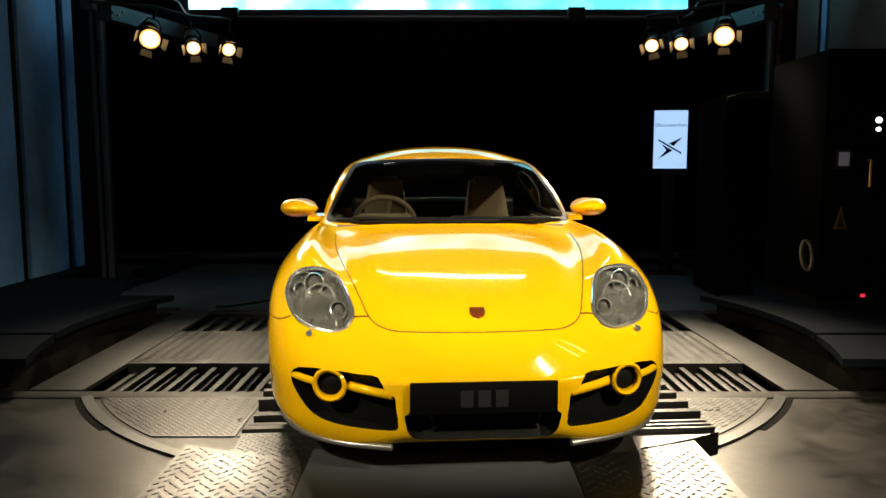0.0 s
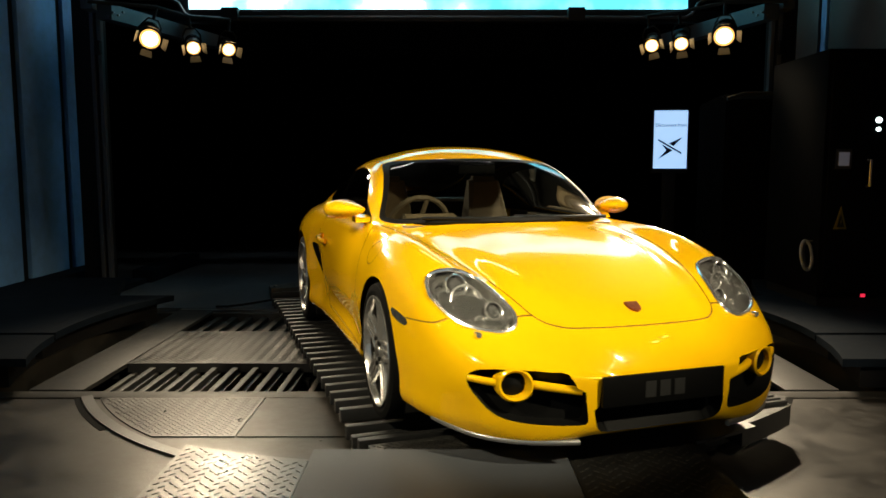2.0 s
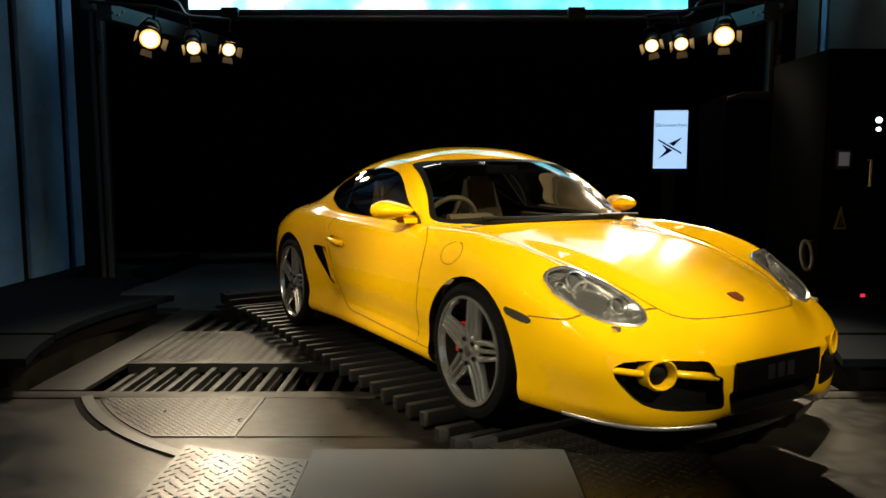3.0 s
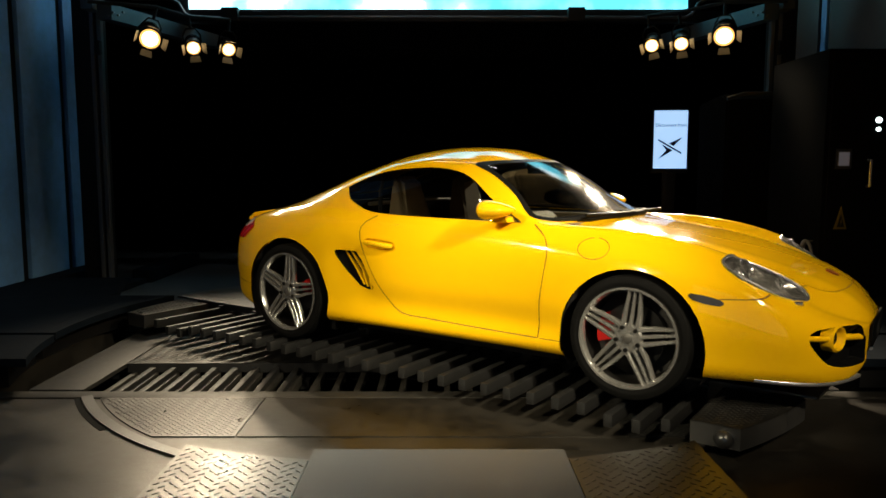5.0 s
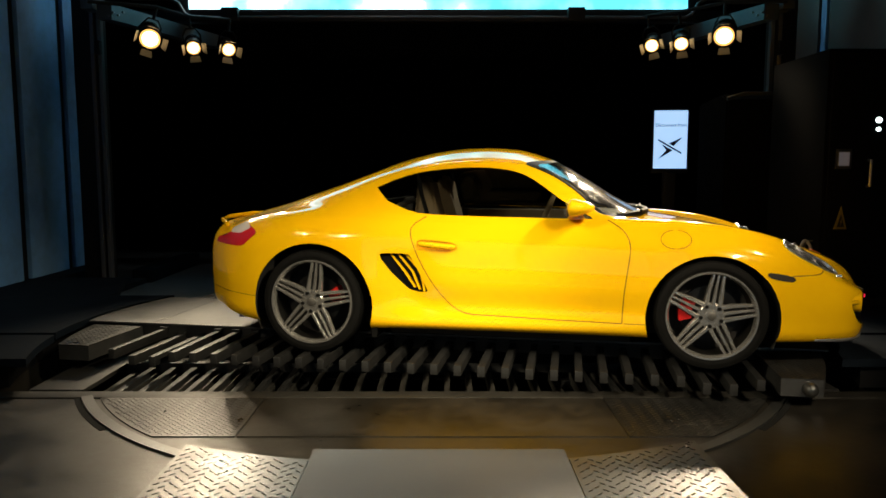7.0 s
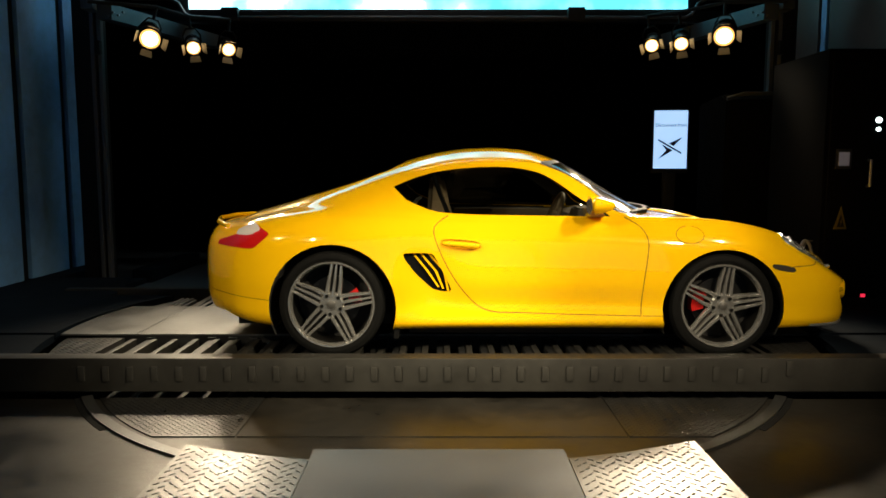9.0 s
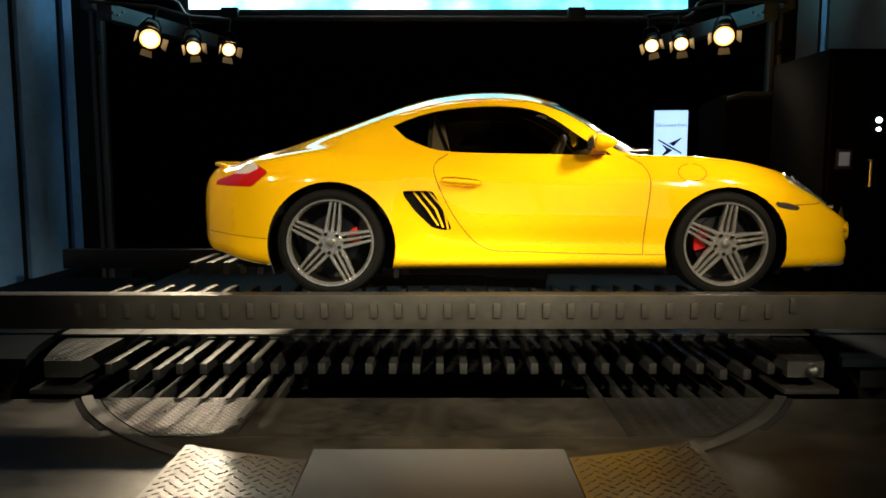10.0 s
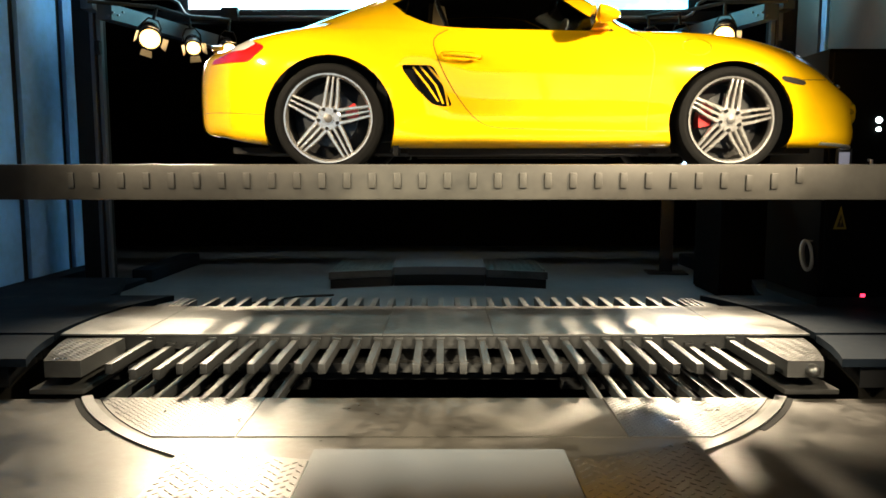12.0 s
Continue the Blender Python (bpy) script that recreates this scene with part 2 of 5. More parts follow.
# plates let into the floor in front of the lift
floor_plates = empty("floor_plates", "steel tread plates and ring rail let into the floor", "floor plate")
floor_plates["kind"] = "structure"
for side in (-1, 1):
    pts = [p for p in arc(2.26, -31, -52, 8)]
    out = [(side * x, y) for x, y in pts] + [(side * 0.98, pts[-1][1]), (side * 0.98, pts[0][1])]
    tread_sheet("tread_plate", out[::-side], 0.006, floor_plates, pitch=0.038)
    ring = arc(2.355, -29.5, -61, 18) + arc(2.295, -61, -29.5, 18)
    part("ring_rail", prism(B(), [(side * x, y) for x, y in ring][::-side], 0.0, 0.012), M_STEEL, floor_plates, "flat polished steel ring rail")
    gap = arc(2.392, -29.5, -45, 12) + arc(2.357, -45, -29.5, 12)
    part("ring_joint", prism(B(), [(side * x, y) for x, y in gap][::-side], 0.0, 0.003), M_PIT, floor_plates, "dark open joint beside the ring rail")
part("floor_plate", box(B(), -0.97, 0.97, -1.78, -1.17, 0.0, 0.005), M_FLOOR, floor_plates)

# the deck under the turntable: side strips, middle tread plate
under = empty("under_deck", "steel deck under the turntable with a tread plate between gratings", "deck")
for side in (-1, 1):
    x0, x1 = sorted((side * 2.12, side * 2.45))
    part("side_strip", box(B(), x0, x1, -0.99, 1.5, -0.03, 0.0, 0.003), M_STRIP, under)
tread_sheet("tread_plate", [(-2.11, -0.36), (2.11, -0.36), (2.11, 0.62), (-2.11, 0.62)], -0.002, under, pitch=0.042, thick=0.05)
part("cross_rail", box(B(), -2.11, 2.11, -0.40, -0.364, -0.06, 0.002), M_BAR, under)
part("cross_rail", box(B(), -2.45, 2.45, 1.52, 1.6, -0.05, 0.0), M_STEEL, under)
part("deck_floor", box(B(), -2.4, 2.4, -0.3, 1.5, -0.14, -0.09), M_BLACK, under)

# fixed lower comb, left and right groups
for side in (-1, 1):
    comb = empty("fixed_comb", "fixed row of grey steel comb bars at the pit edge", "comb", "fixed combs")
    for k in range(8):
        x = 0.985 + k * 0.139 if side > 0 else -0.943 - k * 0.1405
        part("bar", box(B(), x - 0.02, x + 0.02, -1.10, -0.42, -0.085, -0.02, 0.004), M_BAR, comb)
    a, b = sorted((side * 0.85, side * 2.1))
    part("bar_rail", box(B(), a, b, -0.50, -0.42, -0.15, -0.09), M_BLACK, comb)
    part("pit_panel", box(B(), a, b, -1.148, -1.10, -0.2, -0.09), M_BLACK, comb)

# ---------------------------------------------------------------- turntable pallet
turntable = empty("turntable", "rotating grey steel comb turntable with smooth spine plates", "turntable", at=pose(0, 0, 0))
SP0, SP1 = -0.37, 0.66


def clip_circle(x, r=R_TABLE):
    return math.sqrt(max(r * r - x * x, 0))


xs_seam = [-2.05, -0.36, 0.40, 2.05]
for a, b in zip([None] + xs_seam, xs_seam + [None]):
    if a is None:
        pts = [(b - 0.003, SP0), (b - 0.003, SP1)] + [(-clip_circle(y), y) for y in np.linspace(SP1, SP0, 10)]
    elif b is None:
        pts = [(a + 0.003, SP1), (a + 0.003, SP0)] + [(clip_circle(y), y) for y in np.linspace(SP0, SP1, 10)]
    else:
        pts = [(a + 0.003, SP0), (b - 0.003, SP0), (b - 0.003, SP1), (a + 0.003, SP1)]
    part("spine_plate", prism(B(), pts, DECK - 0.012, DECK), M_STEEL, turntable)
part("spine_beam", box(B(), -2.3, 2.3, SP0 + 0.01, SP1 - 0.01, TOP - 0.07, DECK - 0.013), M_BAR, turntable)
part("turning_drum", cyl(B(), (0, 0.1, -0.08), (0, 0.1, TOP - 0.072), 0.45, n=40), M_BLACK, turntable)
N = 14
bar_front = mesh_of("bar", box(B(), -0.0225, 0.0225, -0.64, 0.0, -0.065, 0.0, 0.005), M_BAR)
bar_back = mesh_of("bar", box(B(), -0.0225, 0.0225, -0.45, 0.0, -0.095, 0.0, 0.005), M_BAR)
cap = mesh_of("cap", box(B(), -0.03, 0.03, -0.03, 0.0, -0.005, 0.012, 0.003), M_BAR)
for k in range(-N, N + 1):
    x = 0.035 + k * PITCH
    low = -0.035 if k in (-N + 1, -N + 2, N - 1, N - 2) else 0.0
    for y, turn in ((SP0, 0), (SP1, 180)):
        ob = new("bar", bar_back if turn else bar_front)
        ob.parent, ob.matrix_basis = turntable, pose(x, y, TOP + (0.03 if turn else low), 0, 0, turn)
        ob = new("cap", cap)
        ob.parent, ob.matrix_basis = turntable, pose(x, y - math.copysign(0.002, y), TOP + 0.004 + (0.012 if turn else low), 0, 0, turn)
for side in (-1, 1):
    x0 = side * 2.13
    ys = np.linspace(SP0 - 0.004, -0.99, 8)
    pts = [(side * clip_circle(y, 2.55), y) for y in ys] + [(x0, -0.99), (x0, SP0 - 0.004)]
    end = part("end_block", prism(B(), pts[::-side], TOP - 0.09, TOP + 0.006), M_STEEL, turntable, "thick tread-plate end block of the turntable")
    tread_sheet("tread_plate", pts[::-side], TOP + 0.012, turntable, pitch=0.038)
    ys = np.linspace(SP1 + 0.004, 1.09, 8)
    pts = [(x0, SP1 + 0.004), (x0, 1.09)] + [(side * clip_circle(y, 2.52), y) for y in ys[::-1]]
    part("end_block", prism(B(), pts[::-side], TOP - 0.09, TOP + 0.012), M_STEEL, turntable, "thick ribbed end block of the turntable")
    for k in range(9):
        x = x0 + side * (0.03 + k * 0.045)
        if abs(x) < clip_circle(1.08, 2.52) - 0.02:
            part("rib", box(B(), x - 0.011, x + 0.011, SP1 + 0.02, 1.08, TOP + 0.013, TOP + 0.03, 0.003), M_STEEL, turntable)
bm = B()
bmesh.ops.create_uvsphere(bm, u_segments=16, v_segments=10, radius=0.042, matrix=Matrix.Translation((2.28, -1.005, TOP - 0.045)))
part("ball_catch", bm, M_STEEL, turntable, "polished steel ball catch")

# ---------------------------------------------------------------- lift
# built with the tops of its fingers at height zero
lift = empty("car_lift", "grey steel car lift frame with long beams and comb fingers", "car lift")
BEAM_UP = 0.055
part("front_beam", box(B(), -4.1, 4.1, -1.14, -1.02, BEAM_UP - 0.20, BEAM_UP, 0.008), M_BEAM, lift, "long grey front beam with welded finger ends")
part("back_beam", box(B(), -3.5, 3.5, 1.46, 1.56, BEAM_UP - 0.20, BEAM_UP - 0.02, 0.008), M_BEAM, lift)
finger_f = mesh_of("finger", box(B(), -0.019, 0.019, -1.03, -0.42, -0.065, 0.0, 0.004), M_BEAM)
finger_b = mesh_of("finger", box(B(), -0.03, 0.03, 0.78, 1.47, -0.10, 0.0, 0.006), M_BEAM)
weld = mesh_of("finger_end", box(B(), -0.02, 0.02, -1.152, -1.13, -0.075, 0.012, 0.005), M_BEAM)
for k in range(-15, 15):
    x = 0.009 + (k + 0.5) * PITCH
    drop = {14: 0.03, 13: -0.004, 12: -0.012, 11: 0.0}.get(k, 0.0)
    for name, me, z in (("finger", finger_f, 0), ("finger", finger_b, 0), ("finger_end", weld, drop - 0.005)):
        ob = new(name, me)
        ob.parent, ob.matrix_basis = lift, pose(x, 0, z)
# ---------------------------------------------------------------- ramps
def ramp(name, y_sign, top, r, length):
    rp = empty(name, "low entry ramp, tread plates beside a smooth grey plate", "ramp", "ramps")
    for x0, x1, lift_z, tread in ((-1.0, -0.47, 0.0, True), (-0.455, 0.53, 0.025, False), (0.545, 1.1, 0.0, True)) if y_sign < 0 else ((-1.22, -0.53, 0.0, True), (-0.515, 0.535, 0.03, False), (0.55, 1.22, 0.0, True)):
        xs = np.linspace(x0, x1, 9)
        near = [(x, y_sign * math.sqrt(r * r - x * x)) for x in xs] if tread or y_sign > 0 else [(x, y_sign * (r - 0.085)) for x in xs]
        far_y = y_sign * (r + length)
        out = near + [(x1, far_y), (x0, far_y)]
        if y_sign > 0:
            out = out[::-1]
        z = top + lift_z
        if tread:
            tread_sheet("tread_plate", out[::-1], z, rp, pitch=0.054 if y_sign < 0 else 0.04, thick=0.08)
        else:
            part("centre_plate", prism(B(), out, z - 0.09, z), M_GREYPLATE, rp, "smooth grey painted plate")
        part("ramp_plinth", prism(B(), [(u * 0.99, v + y_sign * 0.03) for u, v in out], 0.0, z - 0.09), M_BLACK, rp)
    return rp


ramp("front_ramp", -1, 0.2, 2.585, 1.5)
ramp("back_ramp", 1, 0.19, 3.0, 0.95)

cable = thing("floor_cable", tube(B(), [(-2.14, 1.64, 0.011), (-2.03, 1.66, 0.011), (-1.90, 1.76, 0.011), (-1.71, 1.98, 0.011), (-1.45, 2.2, 0.011), (-1.1, 2.3, 0.011)], 0.011, 8), M_BLACK, "black rubber cable lying on the rear floor", "cable")

# ---------------------------------------------------------------- left wall panels, columns, top frame
for side, label, spans in ((-1, "blue-grey sheet wall panels with dark gaps", ((-1.2, 0.6, 0), (0.75, 2.03, 0), (2.185, 2.93, 0), (3.08, 3.6, 0))), (1, "dark brown-grey sheet wall panels beside the lift", ((1.62, 2.74, 1), (2.80, 2.91, 0), (2.97, 3.6, 1)))):
    wall = empty("panel_wall", label, "wall")
    wall["kind"] = "structure"
    x0, x1 = sorted((side * 4.2, side * 4.25))
    for y0, y1, brown in spans:
        part("panel", box(B(), x0, x1, y0, y1, DECK + 0.002, 5.0, 0.006), M_WALLBROWN if brown else M_WALLBLUE, wall)
    x0, x1 = sorted((side * 4.253, side * 4.31))
    part("panel_backing", box(B(), x0, x1, spans[0][0], 3.6, DECK + 0.002, 5.0), M_BLACK, wall)
for p0, p1, rails in ((-3.84, -3.65, (-3.615, -3.54)), (3.61, 3.77, (3.497, 3.575))):
    col = empty("lift_column", "black steel lift column with twin guide rails", "column", "lift columns")
    part("post", box(B(), p0, p1, 2.55, 2.75, 0.0, 5.0, 0.006), M_BLACK, col)
    part("web", box(B(), min(rails) - 0.02, max(rails) + 0.02, 2.56, 2.62, 0.0, 5.0), M_BLACK, col)
    for x in rails:
        part("guide_rail", box(B(), x - 0.021, x + 0.021, 2.50, 2.559, 0.062, 5.0, 0.003), M_GREYPLATE, col)
    part("junction_box", box(B(), min(rails) + 0.05, max(rails) + 0.03, 2.44, 2.499, 2.52, 2.66, 0.006), M_BLACK, col)
    part("foot_plate", box(B(), min(p0, *rails) - 0.1, max(p1, *rails) + 0.1, 2.4, 3.2, 0.0, 0.06, 0.01), M_SURROUND, col)

for side in (-1, 1):
    x0, x1 = sorted((side * 3.38, side * 3.62))
    thing("floor_kerb", box(B(), x0, x1, 3.21, 4.9, 0.0, 0.16, 0.02), M_SURROUND, "low dark steel kerb on the hall floor", "kerb", "floor kerbs")

frame_top = empty("top_frame", "dark steel frame under the screen with a thin pipe", "steel frame")
part("cross_beam", box(B(), -3.6, 3.6, 3.55, 3.7, 3.07, 3.19, 0.006), M_BLACK, frame_top)
part("pipe", tube(B(), [(-3.6, 3.5, 3.32), (-3.15, 3.5, 3.32), (-3.05, 3.5, 3.27), (-2.98, 3.5, 3.15), (-2.9, 3.5, 3.11), (2.9, 3.5, 3.11), (2.98, 3.5, 3.15), (3.05, 3.5, 3.27), (3.15, 3.5, 3.32), (3.6, 3.5, 3.32)], 0.018), M_STEEL, frame_top)
for x in (-2.45, 1.62):
    part("bracket", box(B(), x - 0.1, x + 0.1, 3.46, 3.56, 3.06, 3.22, 0.01), M_BLACK, frame_top)
for side in (-1, 1):
    part("side_beam", prism(B(), [(side * 3.5, 2.4), (side * 3.35, 2.4), (side * 2.75, 4.2), (side * 2.9, 4.2)][::side], 2.86, 3.02), M_FRAME, frame_top)
    part("side_beam", box(B(), *sorted((side * 3.5, side * 3.62)), 2.3, 2.5, 2.95, 3.15, 0.006), M_FRAME, frame_top)
    for k in range(4):
        part("bolt", cyl(B(), (side * (3.38 - 0.05 * k), 2.38, 2.90 + 0.03 * (k % 2)), (side * (3.38 - 0.05 * k), 2.40, 2.90 + 0.03 * (k % 2)), 0.012, n=8), M_STEEL, frame_top)

# ---------------------------------------------------------------- screen above
def screen_material():
    m = bpy.data.materials.new("sky_screen_image")
    m.use_nodes = True
    t, n = m.node_tree, m.node_tree.nodes
    b = n["Principled BSDF"]
    co, no, rp = n.new("ShaderNodeTexCoord"), n.new("ShaderNodeTexNoise"), n.new("ShaderNodeValToRGB")
    no.inputs["Scale"].default_value, no.inputs["Detail"].default_value = 0.9, 7
    rp.color_ramp.elements[0].position, rp.color_ramp.elements[0].color = 0.36, (0.05, 0.33, 0.42, 1)
    rp.color_ramp.elements[1].position, rp.color_ramp.elements[1].color = 0.6, (0.85, 0.97, 1, 1)
    e = rp.color_ramp.elements.new(0.48)
    e.color = (0.18, 0.68, 0.82, 1)
    t.links.new(co.outputs["Object"], no.inputs["Vector"])
    t.links.new(no.outputs["Fac"], rp.inputs["Fac"])
    t.links.new(rp.outputs["Color"], b.inputs["Emission Color"])
    b.inputs["Base Color"].default_value = (0.02, 0.02, 0.02, 1)
    b.inputs["Emission Strength"].default_value = 3.8
    return m


scr = empty("overhead_screen", "bright wide overhead screen with a cloudy turquoise picture", "screen")
part("picture", box(B(), -3.1, 3.09, 4.0, 4.03, 3.31, 4.35), screen_material(), scr)
part("screen_frame", box(B(), -3.25, 3.24, 3.99, 4.1, 3.20, 3.306), M_BLACK, scr)
part("screen_back", box(B(), -3.25, 3.24, 4.034, 4.1, 3.308, 4.45), M_BLACK, scr)

# ---------------------------------------------------------------- stage lamps
def stage_lamp(at, aim, group, roll=0, size=1.0):
    """A theatre lamp: can, lens, four flaps, yoke and clamp; it looks along its own minus z."""
    lamp = empty("stage_lamp", "lit warm stage lamp with folding flaps on a clamp", "stage lamp", group, at=look(at, aim, roll))
    can = lathe(B(), [(0.03, 0.16), (0.065, 0.15), (0.072, 0.10), (0.075, -0.08), (0.082, -0.085), (0.082, -0.10), (0.068, -0.10)], lambda a, b, c: (a * size, b * size, c), 24)
    part("can", can, M_BLACK, lamp, "black lamp can")
    lens = part("lens", lathe(B(), [(0.052, -0.096), (0.03, -0.102), (0.001, -0.104)], lambda a, b, c: (a * size, b * size, c), 24), M_WARM_LAMP, lamp, "glowing warm lens")
    part("lens_edge", lathe(B(), [(0.070, -0.085), (0.062, -0.092), (0.0522, -0.096)], lambda a, b, c: (a * size, b * size, c), 24), M_WARM_EDGE, lens, "amber edge of the lens")
    for k in range(3):
        z = 0.05 + 0.028 * k
        part("cooling_fin", lathe(B(), [(0.072, z), (0.084, z), (0.084, z + 0.006), (0.072, z + 0.006)], lambda a, b, c: (a * size, b * size, c), 20), M_BLACK, lamp)
    for k in range(4):
        a = k * math.pi / 2
        bm = B()
        out = [(-0.05, 0.0), (0.05, 0.0), (0.062, 0.075), (-0.062, 0.075)]
        prism(bm, out, 0.0, 0.003)
        flap = part("flap", bm, M_BARNDOOR, lamp, "hinged metal flap")
        flap.matrix_basis = pose(0, 0, 0, 0, 0, math.degrees(a)) @ pose(0, 0.08 * size, -0.10, (-72, -50, -40, -66)[k], 0, 0)
    part("yoke", tube(B(), [(-0.09, 0, 0.03), (-0.095, 0.10, 0.05), (-0.05, 0.17, 0.06), (0.05, 0.17, 0.06), (0.095, 0.10, 0.05), (0.09, 0, 0.03)], 0.009, 6), M_BLACK, lamp)
    part("clamp", cyl(B(), (0, 0.17, 0.06), (0, 0.30, 0.12), 0.018, n=10), M_BLACK, lamp)
    return lamp


for at, aim in zip(BACK_LAMPS, BACK_AIMS):
    stage_lamp(at, aim, "lamps on the back frame", roll=((at[0] * 37 + at[1] * 11) % 40) - 20, size=1.5 if abs(at[0]) > 2.95 else 1.1)
for at, aim in zip(FRONT_LAMPS, FRONT_AIMS):
    stage_lamp(at, aim, "lamps on the front frame", size=1.4)
rail = empty("lamp_rail", "dark steel pipes that carry the stage lamps", "rail")
for spots, aims, ends in ((BACK_LAMPS, BACK_AIMS, ((-3.5, 2.2, 3.0), (3.5, 2.2, 3.0))), (FRONT_LAMPS, FRONT_AIMS, ((-3.5, -2.3, 4.0), (3.5, -2.3, 4.0)))):
    hung = [look(p, q, ((p[0] * 37 + p[1] * 11) % 40) - 20 if p[1] > 0 else 0) @ Vector((0, 0.29, 0.115)) for p, q in zip(spots, aims)]
    part("pipe", tube(B(), [ends[0]] + hung[:len(hung) // 2], 0.022, 8), M_BLACK, rail)
    part("pipe", tube(B(), hung[len(hung) // 2:] + [ends[1]], 0.022, 8), M_BLACK, rail)

# one long strip light hung high over the lift
strip_light = empty("strip_light", "long thin white strip light hung over the lift", "strip light")
part("tube", box(B(), -1.3, 1.3, 2.57, 2.63, 4.98, 5.02), glow("white_strip_tube", (1.0, 0.95, 0.86), 22), strip_light, "glowing white tube")
part("housing", box(B(), -1.35, 1.35, 2.54, 2.66, 5.024, 5.09, 0.006), M_BLACK, strip_light)
for x in (-1.1, 1.1):
    part("hanger", cyl(B(), (x, 2.6, 5.09), (x, 2.6, 7.0), 0.008, n=6), M_BLACK, strip_light)

# ---------------------------------------------------------------- unseen blue glowing panels, added as fill light behind the viewer
M_FILL = glow("blue_fill_glow", (0.42, 0.68, 1.0), 0.12)
fill = empty("fill_panels", "added dim blue glowing panels behind the viewer", "door")
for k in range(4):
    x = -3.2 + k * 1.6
    part("glow_pane", box(B(), x + 0.04, x + 1.56, -8.99, -8.96, 0.3, 4.2), M_FILL, fill)
    part("fill_post", box(B(), x - 0.04, x + 0.04, -8.995, -8.92, 0.0, 4.3), M_BLACK, fill)
part("fill_post", box(B(), 3.16, 3.24, -8.995, -8.92, 0.0, 4.3), M_BLACK, fill)
part("fill_top", box(B(), -3.24, 3.24, -8.995, -8.92, 4.3, 4.4), M_BLACK, fill)

# ---------------------------------------------------------------- upright display
M_DISPLAY = glow("pale_blue_display", (0.42, 0.66, 1.0), 1.0)
M_NAVY = material("navy_screen_mark", (0.004, 0.008, 0.06), 0.4)
disp = empty("display_screen", "upright lit pale blue display with dark mark on a stand", "display", at=pose(2.93, 4.0, 0.0, 0, 0, -6))
W2, Z0, Z1 = 0.205, 1.345, 2.07
part("panel", box(B(), -W2, W2, -0.012, 0.0, Z0, Z1), M_DISPLAY, disp, "glowing pale blue screen")
part("bezel", box(B(), -W2 - 0.025, W2 + 0.025, 0.002, 0.06, Z0 - 0.06, Z1 + 0.03, 0.008), M_BLACK, disp)
part("stand", box(B(), -0.08, 0.08, 0.01, 0.06, 0.02, Z0 - 0.06, 0.006), M_BLACK, disp)
part("stand_base", box(B(), -0.25, 0.25, -0.15, 0.2, 0.0, 0.02, 0.005), M_BLACK, disp)
for pts in ([(-0.15, 0.12), (0.14, -0.05), (0.135, -0.07), (-0.155, 0.10)], [(-0.02, 0.065), (0.15, 0.145), (0.04, 0.03), (0.02, 0.04)], [(0.02, -0.03), (-0.15, -0.135), (-0.05, -0.02), (-0.10, 0.04), (-0.09, 0.045), (0.02, -0.018)]):
    bm = prism(B(), [(u, v + Z0 + 0.25) for u, v in pts], -0.016, -0.0125, lambda a, b, c: (a, c, b))
    part("mark", bm, M_NAVY, disp, "dark angular mark")
words = bpy.data.curves.new("words", "FONT")
words.body, words.size, words.align_x, words.extrude = "Disconnect from", 0.056, "CENTER", 0.001
words.materials.append(M_NAVY)
wo = new("words", words)
wo.parent, wo.matrix_basis = disp, pose(0, -0.016, Z1 - 0.20, 90, 0, 0)

# ---------------------------------------------------------------- black cabinets and controls on one side
M_CABINET = material("black_cabinet_paint", (0.003, 0.003, 0.0033), 0.9, 0.0, vary=0.3, scale=2, bump=0.04, spec=0.02)
M_LED_WHITE = glow("white_indicator", (0.8, 1.0, 0.95), 6)
M_LED_RED = glow("red_indicator", (1.0, 0.03, 0.08), 1.0)
M_PANEL = glow("dim_touch_panel", (0.30, 0.30, 0.36), 0.12)
M_SIGN = material("yellow_warning_sign", (0.16, 0.12, 0.01), 0.6)
M_HANDLE = material("brushed_handle", (0.5, 0.5, 0.5), 0.3, 0.9)
cab = empty("control_cabinet", "tall black control cabinet with touch panel, handle and indicators", "cabinet")
CY = 0.60
part("cabinet_body", box(B(), 3.12, 5.0, CY + 0.025, 1.6, 0.28, 2.28, 0.012), M_CABINET, cab)
part("cabinet_plinth", box(B(), 3.14, 5.0, CY + 0.05, 1.58, DECK, 0.28), M_BLACK, cab)
dr = part("cabinet_door", box(B(), 3.15, 4.1, CY, CY + 0.023, 0.32, 2.25, 0.008), M_CABINET, cab)
part("door_handle", tube(B(), [(3.467, CY, 1.19), (3.467, CY - 0.04, 1.19), (3.467, CY - 0.04, 1.40), (3.467, CY, 1.40)], 0.012, 8), M_HANDLE, dr, "brushed steel handle")
fr = part("panel_frame", box(B(), 3.20, 3.328, CY - 0.012, CY - 0.001, 1.33, 1.488, 0.004), M_DARKTRIM0, dr)
part("touch_panel", box(B(), 3.222, 3.306, CY - 0.016, CY - 0.0125, 1.355, 1.463), M_PANEL, fr, "dim touch panel")
for z, r in ((1.717, 0.022), (1.645, 0.016)):
    part("indicator", cyl(B(), (3.528, CY - 0.012, z), (3.528, CY + 0.002, z), r, n=14), M_LED_WHITE, dr, "white indicator lamp")
part("indicator", box(B(), 3.485, 3.515, CY + 0.01, CY + 0.03, 0.285, 0.31), M_LED_RED, cab, "red indicator lamp")
flat = lambda a, b, c: (a, c, b)
